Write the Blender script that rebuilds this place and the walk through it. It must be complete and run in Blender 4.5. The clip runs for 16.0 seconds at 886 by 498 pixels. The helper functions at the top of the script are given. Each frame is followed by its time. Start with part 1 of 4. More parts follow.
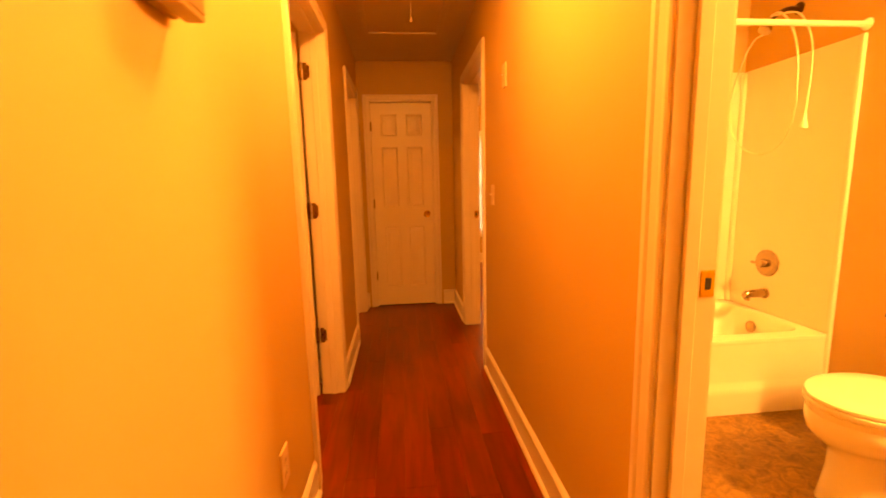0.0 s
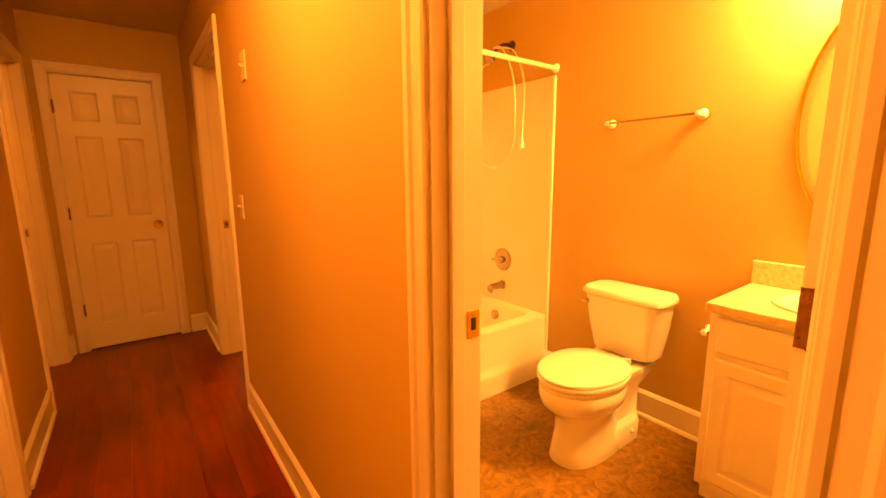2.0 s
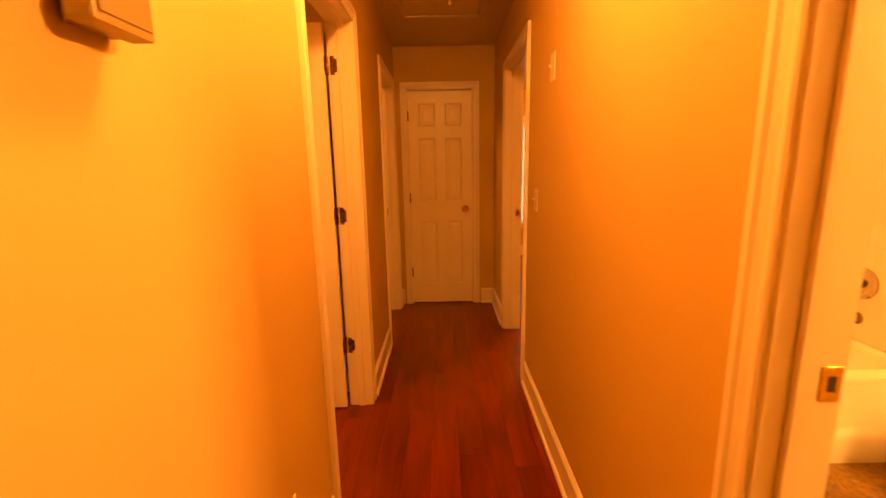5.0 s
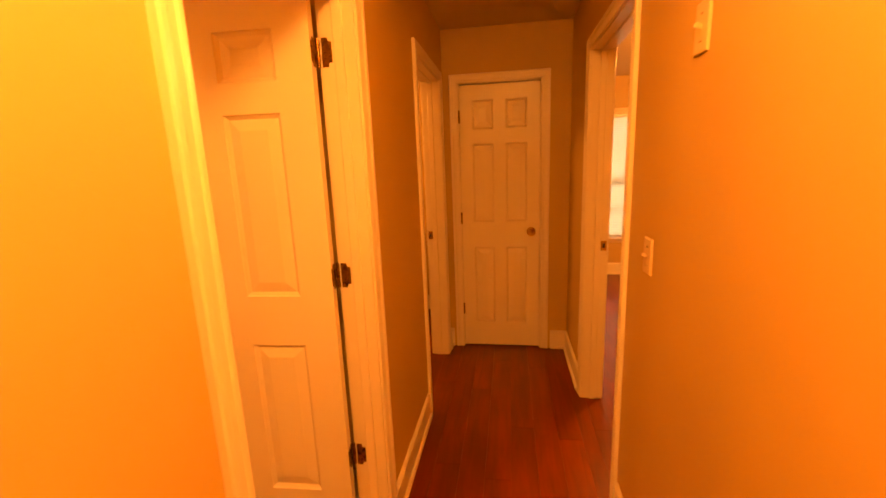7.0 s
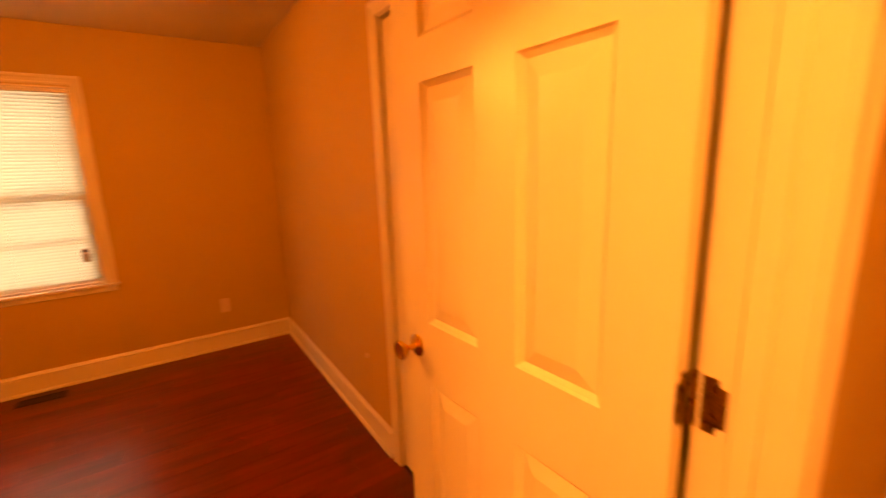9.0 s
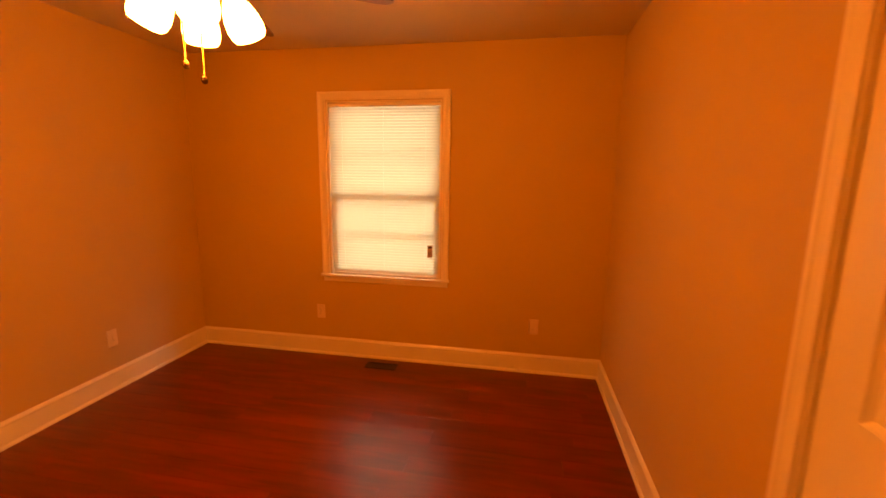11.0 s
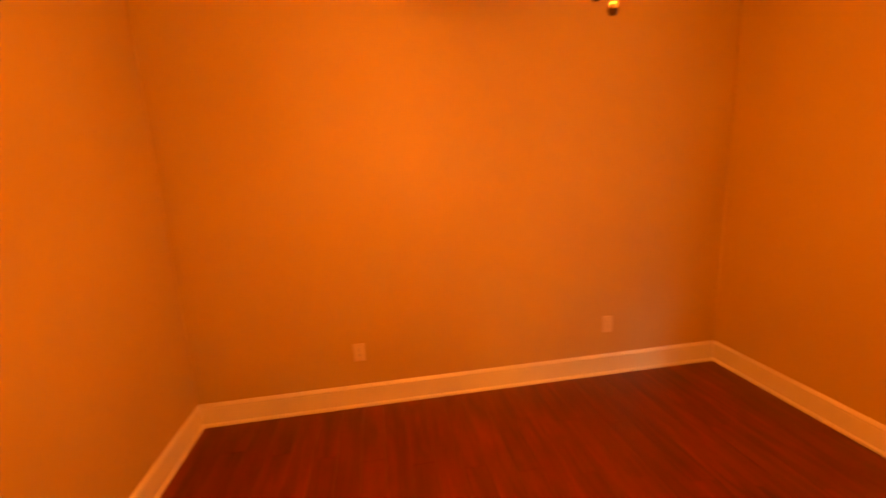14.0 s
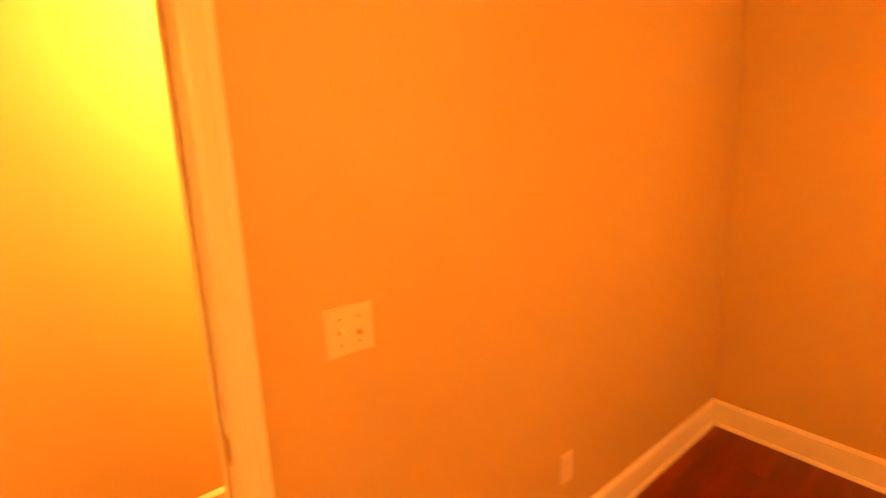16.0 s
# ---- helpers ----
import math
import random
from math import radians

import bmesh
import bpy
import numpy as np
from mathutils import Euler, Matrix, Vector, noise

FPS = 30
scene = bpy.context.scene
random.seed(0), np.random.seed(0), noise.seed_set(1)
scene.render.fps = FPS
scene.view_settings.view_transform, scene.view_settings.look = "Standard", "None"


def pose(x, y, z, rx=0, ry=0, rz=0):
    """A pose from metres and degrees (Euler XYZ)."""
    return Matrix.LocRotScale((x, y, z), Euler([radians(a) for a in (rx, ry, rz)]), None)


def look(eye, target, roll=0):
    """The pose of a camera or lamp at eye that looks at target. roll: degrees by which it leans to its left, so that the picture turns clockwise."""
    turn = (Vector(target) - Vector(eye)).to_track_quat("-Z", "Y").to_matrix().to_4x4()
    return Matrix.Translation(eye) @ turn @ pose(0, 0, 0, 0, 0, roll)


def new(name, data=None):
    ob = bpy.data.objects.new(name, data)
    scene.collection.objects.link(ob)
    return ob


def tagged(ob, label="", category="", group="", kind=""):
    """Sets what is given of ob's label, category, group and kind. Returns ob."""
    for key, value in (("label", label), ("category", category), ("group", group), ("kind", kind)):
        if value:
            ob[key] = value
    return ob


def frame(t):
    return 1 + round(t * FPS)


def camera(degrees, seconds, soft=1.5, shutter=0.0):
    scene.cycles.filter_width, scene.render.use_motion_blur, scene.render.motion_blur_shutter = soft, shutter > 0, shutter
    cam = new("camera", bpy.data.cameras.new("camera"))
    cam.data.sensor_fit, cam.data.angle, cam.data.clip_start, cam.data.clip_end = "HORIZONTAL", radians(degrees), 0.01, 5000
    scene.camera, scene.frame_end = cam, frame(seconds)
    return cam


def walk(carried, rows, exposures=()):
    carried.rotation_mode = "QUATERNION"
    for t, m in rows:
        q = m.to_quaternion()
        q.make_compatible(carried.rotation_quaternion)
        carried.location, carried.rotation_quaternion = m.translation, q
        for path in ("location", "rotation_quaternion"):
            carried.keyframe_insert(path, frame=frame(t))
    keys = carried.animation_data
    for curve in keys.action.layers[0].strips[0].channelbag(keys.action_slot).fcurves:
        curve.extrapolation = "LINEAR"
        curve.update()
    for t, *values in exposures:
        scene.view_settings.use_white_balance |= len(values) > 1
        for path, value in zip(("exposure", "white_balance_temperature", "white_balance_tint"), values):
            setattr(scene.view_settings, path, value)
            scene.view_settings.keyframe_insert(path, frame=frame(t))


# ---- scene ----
cam = camera(93.3, 16.0, shutter=0.5)
PATH = [
    (0, (0.07, -0.097, 1.21), (0.263, 1.871, 0.914), -1.3),
    (0.5, (0.109, 0.003, 1.295), (0.547, 1.931, 0.993), -1.6),
    (1, (0.14, 0.087, 1.303), (1.0, 1.862, 0.971), -1.2),
    (1.5, (0.154, 0.103, 1.293), (1.224, 1.76, 0.959), -0.6),
    (2, (0.173, 0.085, 1.29), (1.347, 1.668, 0.951), -0.5),
    (2.5, (0.186, 0.084, 1.289), (1.382, 1.646, 0.93), -0.5),
    (3, (0.186, 0.085, 1.29), (1.291, 1.715, 0.942), -0.6),
    (3.5, (0.175, 0.065, 1.297), (1.018, 1.842, 0.936), -1.2),
    (4, (0.155, 0.025, 1.296), (0.629, 1.931, 0.917), -1.5),
    (4.5, (0.125, 0.014, 1.309), (0.251, 1.978, 0.954), -1.2),
    (4.7, (0.118, 0.042, 1.314), (0.18, 2.007, 0.949), -1.1),
    (6.8, (0.183, 0.839, 1.47), (-0.092, 2.776, 1.056), -2.1),
    (7, (0.17, 0.934, 1.467), (-0.144, 2.869, 1.068), -2.2),
    (7.5, (0.17, 1.175, 1.455), (-0.362, 3.055, 1.05), -3.4),
    (8, (0.148, 1.392, 1.473), (-0.788, 3.109, 1.053), -1.4),
    (8.5, (-0.002, 1.562, 1.463), (-1.293, 3.022, 1.02), -1.4),
    (9, (-0.16, 1.676, 1.452), (-1.795, 2.757, 1.053), -1.8),
    (9.5, (-0.276, 1.775, 1.472), (-2.172, 2.278, 1.083), 0.1),
    (10, (-0.407, 1.834, 1.471), (-2.348, 1.864, 0.989), 0.2),
    (10.2, (-0.485, 1.844, 1.474), (-2.427, 1.784, 1.002), 0.9),
    (12.3, (-1.304, 1.775, 1.466), (-3.052, 0.848, 1.174), -2.25),
    (12.5, (-1.358, 1.743, 1.459), (-3.024, 0.692, 1.12), -2.35),
    (13, (-1.475, 1.675, 1.449), (-2.791, 0.207, 1.114), -2.3),
    (13.5, (-1.499, 1.617, 1.451), (-2.353, -0.153, 1.08), -1.7),
    (14, (-1.565, 1.665, 1.48), (-1.868, -0.272, 1.09), -2.8),
    (14.5, (-1.55, 1.603, 1.468), (-1.284, -0.345, 1.106), -3.0),
    (15, (-1.468, 1.575, 1.453), (-0.692, -0.235, 1.108), -3.2),
    (15.5, (-1.371, 1.596, 1.437), (-0.15, 0.05, 1.091), -2.85),
    (16, (-1.277, 1.64, 1.441), (0.307, 0.47, 1.09), -2.3),
]
EXPOSURES = [
    (0.0, -0.08, 9500, 14),
    (1.0, -0.30, 9500, 14),
    (1.5, -0.18, 9500, 14),
    (2.5, -0.52, 9500, 14),
    (3.5, -0.62, 9500, 14),
    (4.5, -0.48, 9500, 14),
    (7.0, -0.2, 9500, 14),
    (8.0, 0.04, 9500, 14),
    (9.0, 0.12, 9500, 14),
    (10.0, 0.0, 9500, 14),
    (12.5, 0.32, 9500, 14),
    (14.0, 0.50, 9500, 14),
    (15.0, 0.74, 8700, 2),
    (16.0, 1.06, 7800, -10),
]
walk(cam, [(t, look(eye, target, roll)) for t, eye, target, roll in PATH], EXPOSURES)

# ---------------------------------------------------------------- world and light
world = bpy.data.worlds.new("world")
scene.world = world
world.use_nodes = True
wn = world.node_tree.nodes
sky = wn.new("ShaderNodeTexSky")
sky.sky_type, sky.sun_disc = "NISHITA", False
sky.sun_elevation, sky.sun_rotation = radians(40), radians(200)
world.node_tree.links.new(sky.outputs[0], wn["Background"].inputs[0])
wn["Background"].inputs[1].default_value = 0.12
sun = new("sun", bpy.data.lights.new("sun", "SUN"))
sun.data.energy, sun.data.angle, sun.data.color = 1.0, radians(12), (1, 0.95, 0.88)
sun.matrix_world = pose(0, 0, 8, 50, 0, 200)

WARM = (1.0, 0.405, 0.09)         # the colour of the house's bulbs
BATH_WARM = (1.0, 0.485, 0.12)
HALL_GLOW, BATH_GLOW, FAN_GLOW = 310.0, 1250.0, 132.0
WINDOW_WATTS = 17.0


def window_lamp(m, w, h, watts):
    """The sky's light in a window opening."""
    ob = new("window_light", bpy.data.lights.new("window_light", "AREA"))
    ob.data.shape, ob.data.size, ob.data.size_y, ob.data.energy = "RECTANGLE", w, h, watts
    ob.data.color = (1.0, 0.97, 0.92)
    ob.matrix_world = m
    return ob


# ---------------------------------------------------------------- materials
def material(name, colour, rough=0.5, metal=0.0, var=0.06, scale=6.0, fine=90.0, bump=0.05, glow=0.0, glow_colour=None,
             stretch=(1, 1, 1), coat=0.0, rand=0.0, dark=None, transmit=0.0, swirl=0.0):
    """Paint, plastic, metal: a base colour with wear at two scales, and a fine relief."""
    m = bpy.data.materials.new(name)
    m.use_nodes = True
    n, l = m.node_tree.nodes, m.node_tree.links
    b = n["Principled BSDF"]
    b.inputs["Roughness"].default_value, b.inputs["Metallic"].default_value = rough, metal
    b.inputs["Coat Weight"].default_value = coat
    b.inputs["Transmission Weight"].default_value = transmit
    co, mp = n.new("ShaderNodeTexCoord"), n.new("ShaderNodeMapping")
    mp.inputs["Scale"].default_value = stretch
    l.new(co.outputs["Object"], mp.inputs["Vector"])
    big, small = n.new("ShaderNodeTexNoise"), n.new("ShaderNodeTexNoise")
    big.inputs["Scale"].default_value, small.inputs["Scale"].default_value = scale, fine
    big.inputs["Roughness"].default_value = 0.62 if swirl else 0.5
    big.inputs["Detail"].default_value, small.inputs["Detail"].default_value = 4, 3
    big.inputs["Distortion"].default_value = swirl
    for t in (big, small):
        l.new(mp.outputs[0], t.inputs["Vector"])
    mix = n.new("ShaderNodeMix")
    mix.data_type = "RGBA"
    lo = dark or tuple(c * (1 - var) for c in colour)
    mix.inputs[6].default_value, mix.inputs[7].default_value = (*lo, 1), (*(min(1, c * (1 + var)) for c in colour), 1)
    ramp = n.new("ShaderNodeMath")
    ramp.operation = "MULTIPLY_ADD"
    ramp.inputs[1].default_value, ramp.inputs[2].default_value = 1.6, -0.3
    ramp.use_clamp = True
    l.new(big.outputs[0], ramp.inputs[0])
    l.new(ramp.outputs[0], mix.inputs[0])
    out = mix.outputs[2]
    if rand:
        info, hsv, mul = n.new("ShaderNodeObjectInfo"), n.new("ShaderNodeHueSaturation"), n.new("ShaderNodeMath")
        mul.operation = "MULTIPLY_ADD"
        mul.inputs[1].default_value, mul.inputs[2].default_value = 2 * rand, 1 - rand
        l.new(info.outputs["Random"], mul.inputs[0])
        l.new(mul.outputs[0], hsv.inputs["Value"])
        l.new(out, hsv.inputs["Color"])
        out = hsv.outputs[0]
    l.new(out, b.inputs["Base Color"])
    rr = n.new("ShaderNodeMath")
    rr.operation = "MULTIPLY_ADD"
    rr.inputs[1].default_value, rr.inputs[2].default_value = 0.12, rough - 0.06
    l.new(small.outputs[0], rr.inputs[0])
    l.new(rr.outputs[0], b.inputs["Roughness"])
    if bump:
        bp = n.new("ShaderNodeBump")
        bp.inputs["Strength"].default_value, bp.inputs["Distance"].default_value = bump, 0.002
        l.new(small.outputs[0], bp.inputs["Height"])
        l.new(bp.outputs[0], b.inputs["Normal"])
    if glow:
        b.inputs["Emission Color"].default_value = (*(glow_colour or WARM), 1)
        b.inputs["Emission Strength"].default_value = glow
    return m


def wood_floor(name):
    """Dark cherry laminate: long grain along the plank, knots, and a tone of its own for each plank."""
    m = bpy.data.materials.new(name)
    m.use_nodes = True
    n, l = m.node_tree.nodes, m.node_tree.links
    b = n["Principled BSDF"]
    co, info = n.new("ShaderNodeTexCoord"), n.new("ShaderNodeObjectInfo")
    off, mp = n.new("ShaderNodeVectorMath"), n.new("ShaderNodeMapping")
    comb = n.new("ShaderNodeCombineXYZ")
    for i, k in enumerate((37.0, 91.0, 13.0)):
        q = n.new("ShaderNodeMath")
        q.operation = "MULTIPLY"
        q.inputs[1].default_value = k
        l.new(info.outputs["Random"], q.inputs[0])
        l.new(q.outputs[0], comb.inputs[i])
    l.new(co.outputs["Object"], off.inputs[0])
    l.new(comb.outputs[0], off.inputs[1])
    mp.inputs["Scale"].default_value = (1, 0.09, 1)
    l.new(off.outputs[0], mp.inputs["Vector"])
    grain, blot = n.new("ShaderNodeTexNoise"), n.new("ShaderNodeTexNoise")
    grain.inputs["Scale"].default_value, grain.inputs["Detail"].default_value, grain.inputs["Distortion"].default_value = 24, 5, 0.9
    blot.inputs["Scale"].default_value, blot.inputs["Detail"].default_value = 9, 4
    l.new(mp.outputs[0], grain.inputs["Vector"])
    mb2 = n.new("ShaderNodeMapping")
    mb2.inputs["Scale"].default_value = (1, 0.22, 1)
    l.new(off.outputs[0], mb2.inputs["Vector"])
    l.new(mb2.outputs[0], blot.inputs["Vector"])
    ramp = n.new("ShaderNodeValToRGB")
    e = ramp.color_ramp.elements
    e[0].position, e[0].color = 0.25, (0.078, 0.0080, 0.0025, 1)
    e[1].position, e[1].color = 0.48, (0.188, 0.0212, 0.0056, 1)
    add = n.new("ShaderNodeMath")
    add.operation = "MULTIPLY_ADD"
    add.inputs[1].default_value = 0.36
    half = n.new("ShaderNodeMath")
    half.operation = "MULTIPLY"
    half.inputs[1].default_value = 0.40
    l.new(blot.outputs[0], half.inputs[0])
    l.new(grain.outputs[0], add.inputs[0])
    l.new(half.outputs[0], add.inputs[2])
    l.new(add.outputs[0], ramp.inputs[0])
    hsv, mul = n.new("ShaderNodeHueSaturation"), n.new("ShaderNodeMath")
    mul.operation = "MULTIPLY_ADD"
    mul.inputs[1].default_value, mul.inputs[2].default_value = 0.22, 0.88
    l.new(info.outputs["Random"], mul.inputs[0])
    l.new(mul.outputs[0], hsv.inputs["Value"])
    l.new(ramp.outputs[0], hsv.inputs["Color"])
    l.new(hsv.outputs[0], b.inputs["Base Color"])
    b.inputs["Roughness"].default_value = 0.29
    bp = n.new("ShaderNodeBump")
    bp.inputs["Strength"].default_value, bp.inputs["Distance"].default_value = 0.08, 0.0012
    l.new(grain.outputs[0], bp.inputs["Height"])
    l.new(bp.outputs[0], b.inputs["Normal"])
    return m


def slat_material(name):
    """White vinyl blind slat that lets daylight through."""
    m = bpy.data.materials.new(name)
    m.use_nodes = True
    n, l = m.node_tree.nodes, m.node_tree.links
    d, t, mx = n.new("ShaderNodeBsdfDiffuse"), n.new("ShaderNodeBsdfTranslucent"), n.new("ShaderNodeMixShader")
    nz = n.new("ShaderNodeTexNoise")
    nz.inputs["Scale"].default_value = 12
    rgb = n.new("ShaderNodeValToRGB")
    rgb.color_ramp.elements[0].color, rgb.color_ramp.elements[1].color = (0.60, 0.56, 0.42, 1), (0.65, 0.61, 0.46, 1)
    l.new(nz.outputs[0], rgb.inputs[0])
    for s in (d, t):
        l.new(rgb.outputs[0], s.inputs[0])
    mx.inputs[0].default_value = 0.5
    l.new(d.outputs[0], mx.inputs[1])
    l.new(t.outputs[0], mx.inputs[2])
    l.new(mx.outputs[0], n["Material Output"].inputs[0])
    return m


WALL = material("tan_wall_paint", (0.53, 0.355, 0.196), 0.62, var=0.035, scale=1.7, fine=160, bump=0.20)
CEIL = material("ceiling_paint", (0.62, 0.53, 0.41), 0.75, var=0.04, scale=2.2, fine=220, bump=0.25)
TRIM = material("white_trim_paint", (0.76, 0.66, 0.53), 0.32, var=0.03, scale=4, fine=60, bump=0.04)
DOOR = material("white_door_paint", (0.77, 0.67, 0.54), 0.33, var=0.03, scale=3, fine=240, bump=0.10, stretch=(1, 1, 0.12))
WOOD = wood_floor("cherry_laminate")
SUB = material("subfloor", (0.05, 0.02, 0.012), 0.9)
PORC = material("white_porcelain", (0.84, 0.80, 0.72), 0.10, var=0.015, scale=3, bump=0.0, coat=0.3)
ACRYL = material("white_acrylic", (0.82, 0.77, 0.67), 0.22, var=0.02, scale=3, bump=0.02)
# darkened and browned: the reflection of dim surroundings is put into the colour
CHROME = material("chrome", (0.40, 0.31, 0.24), 0.14, 1.0, var=0.04, bump=0.0)
BRASS = material("brass", (0.72, 0.47, 0.20), 0.22, 1.0, var=0.12, scale=30, bump=0.03)
HINGE = material("bronze_hinge", (0.27, 0.14, 0.065), 0.28, 0.9, var=0.25, scale=60, bump=0.05)
PLATE = material("ivory_plastic", (0.69, 0.53, 0.36), 0.35, var=0.02, bump=0.0)
# near-black that paints the shade inside holes, slots and gaps
SLOT_SHADE = material("slot_shade", (0.03, 0.02, 0.015), 0.6, bump=0.0)
VINYL = material("mottled_brown_vinyl", (0.31, 0.165, 0.07), 0.40, var=0.25, scale=17, fine=70, bump=0.35, dark=(0.055, 0.024, 0.009), swirl=1.6)
COUNTER = material("speckled_countertop", (0.78, 0.70, 0.56), 0.3, var=0.08, scale=60, fine=160, bump=0.02, dark=(0.50, 0.38, 0.24))
CAB = material("white_cabinet", (0.78, 0.73, 0.64), 0.35, var=0.03, scale=5, bump=0.03)
BLADE = material("dark_wood_blade", (0.10, 0.035, 0.016), 0.35, var=0.35, scale=9, fine=70, bump=0.08, stretch=(0.15, 1, 1))
COPPER = material("copper_chain", (0.62, 0.34, 0.24), 0.3, 0.9, var=0.1, scale=80, bump=0.0)
BRONZE = material("oiled_bronze", (0.10, 0.055, 0.03), 0.35, 0.85, var=0.2, scale=20)
VENT = material("brown_vent_metal", (0.022, 0.012, 0.008), 0.5, 0.1, var=0.2)
HOSE = material("white_hose_vinyl", (0.80, 0.74, 0.62), 0.35, var=0.03, bump=0.0)
TAGM = material("card_tag", (0.45, 0.28, 0.14), 0.7, var=0.1, scale=40)
INK = material("tag_print", (0.06, 0.03, 0.02), 0.7)
BOXM = material("aged_beige_plastic", (0.36, 0.25, 0.15), 0.4, var=0.08, scale=9, bump=0.05)
CORD = material("cotton_cord", (0.75, 0.69, 0.58), 0.8)
SLAT = slat_material("white_blind_slat")
SHADE = material("lit_frosted_glass", (0.9, 0.85, 0.75), 0.3, glow=FAN_GLOW, glow_colour=(1.0, 0.315, 0.055), bump=0.0)
DOME = material("lit_dome_glass", (0.9, 0.85, 0.75), 0.3, glow=HALL_GLOW, bump=0.0)
GLOBE = material("lit_globe_glass", (0.9, 0.85, 0.75), 0.3, glow=BATH_GLOW, glow_colour=BATH_WARM, bump=0.0)
DOME_SIDE = material("lit_side_dome_glass", (0.9, 0.85, 0.75), 0.3, glow=HALL_GLOW * 1.6, bump=0.0)
DOME_DIM = material("lit_dim_dome_glass", (0.9, 0.85, 0.75), 0.3, glow=HALL_GLOW * 0.5, bump=0.0)
MIRROR = material("silvered_mirror", (0.9, 0.9, 0.88), 0.08, 1.0, var=0.01, bump=0.0)
SKYB = bpy.data.materials.new("hazy_sky_backdrop")
SKYB.use_nodes = True
SKYB.node_tree.nodes["Principled BSDF"].inputs["Emission Color"].default_value = (0.95, 0.97, 1, 1)
SKYB.node_tree.nodes["Principled BSDF"].inputs["Emission Strength"].default_value = 1.2
GLASS = bpy.data.materials.new("window_glass")
GLASS.use_nodes = True
GLASS.node_tree.nodes["Principled BSDF"].inputs["Transmission Weight"].default_value = 1.0
GLASS.node_tree.nodes["Principled BSDF"].inputs["Roughness"].default_value = 0.02
GLASS.node_tree.nodes["Principled BSDF"].inputs["IOR"].default_value = 1.45


# ---------------------------------------------------------------- mesh helpers
def box(bm, x0, x1, y0, y1, z0, z1, b=0.0, seg=1):
    m = Matrix.LocRotScale(((x0 + x1) / 2, (y0 + y1) / 2, (z0 + z1) / 2), None, (abs(x1 - x0), abs(y1 - y0), abs(z1 - z0)))
    vs = bmesh.ops.create_cube(bm, size=1, matrix=m)["verts"]
    if b:
        es = list({e for v in vs for e in v.link_edges})
        bmesh.ops.bevel(bm, geom=es, offset=b, segments=seg, affect="EDGES", profile=0.6)
    return bm


def ring_loft(bm, rings, cap0=True, cap1=True, closed=True):
    vs = [[bm.verts.new(p) for p in r] for r in rings]
    n = len(rings[0])
    for a, b in zip(vs, vs[1:]):
        for i in range(n if closed else n - 1):
            bm.faces.new((a[i], a[(i + 1) % n], b[(i + 1) % n], b[i]))
    if cap0:
        bm.faces.new(list(reversed(vs[0])))
    if cap1:
        bm.faces.new(vs[-1])
    return bm


def lathe(bm, prof, seg=24, m=Matrix()):
    rings = [[m @ Vector((max(r, 1e-4) * math.cos(2 * math.pi * i / seg), max(r, 1e-4) * math.sin(2 * math.pi * i / seg), z))
              for i in range(seg)] for r, z in prof]
    return ring_loft(bm, rings)


def tube(bm, pts, r, seg=10):
    pts = [Vector(p) for p in pts]
    rings, ref = [], None
    for i, p in enumerate(pts):
        d = (pts[min(i + 1, len(pts) - 1)] - pts[max(i - 1, 0)]).normalized()
        if ref is None:
            ref = d.orthogonal().normalized()
        ref = (ref - d * ref.dot(d)).normalized()
        side = d.cross(ref)
        rings.append([p + r * (math.cos(2 * math.pi * k / seg) * ref + math.sin(2 * math.pi * k / seg) * side) for k in range(seg)])
    return ring_loft(bm, rings)


def smooth_path(pts, n=8):
    """A Catmull-Rom curve through the points."""
    p = [Vector(q) for q in pts]
    p = [2 * p[0] - p[1]] + p + [2 * p[-1] - p[-2]]
    out = []
    for i in range(1, len(p) - 2):
        for k in range(n):
            t = k / n
            out.append(0.5 * ((2 * p[i]) + (p[i + 1] - p[i - 1]) * t + (2 * p[i - 1] - 5 * p[i] + 4 * p[i + 1] - p[i + 2]) * t * t
                              + (3 * p[i] - p[i - 1] - 3 * p[i + 1] + p[i + 2]) * t ** 3))
    return out + [p[-2]]


def finish(name, bm, mat, smooth=False):
    bmesh.ops.recalc_face_normals(bm, faces=bm.faces)
    me = bpy.data.meshes.new(name)
    bm.to_mesh(me)
    bm.free()
    me.materials.append(mat)
    if smooth:
        for p in me.polygons:
            p.use_smooth = True
        me.set_sharp_from_angle(angle=radians(38))
    return me


def part(name, bm, mat, parent, label="", smooth=False):
    ob = new(name, finish(name, bm, mat, smooth))
    ob.parent = parent
    if label:
        tagged(ob, label)
    return ob


def thing(name, label, category, m=Matrix(), group="", kind=""):
    ob = new(name)
    ob.empty_display_size = 0.1
    ob.matrix_world = m
    return tagged(ob, label, category, group, kind)


def structure(name, bm, mat, label, category, smooth=False):
    return tagged(new(name, finish(name, bm, mat, smooth)), label, category, kind="structure")


def B(*a, b=0.0, seg=1):
    return box(bmesh.new(), *a, b=b, seg=seg)


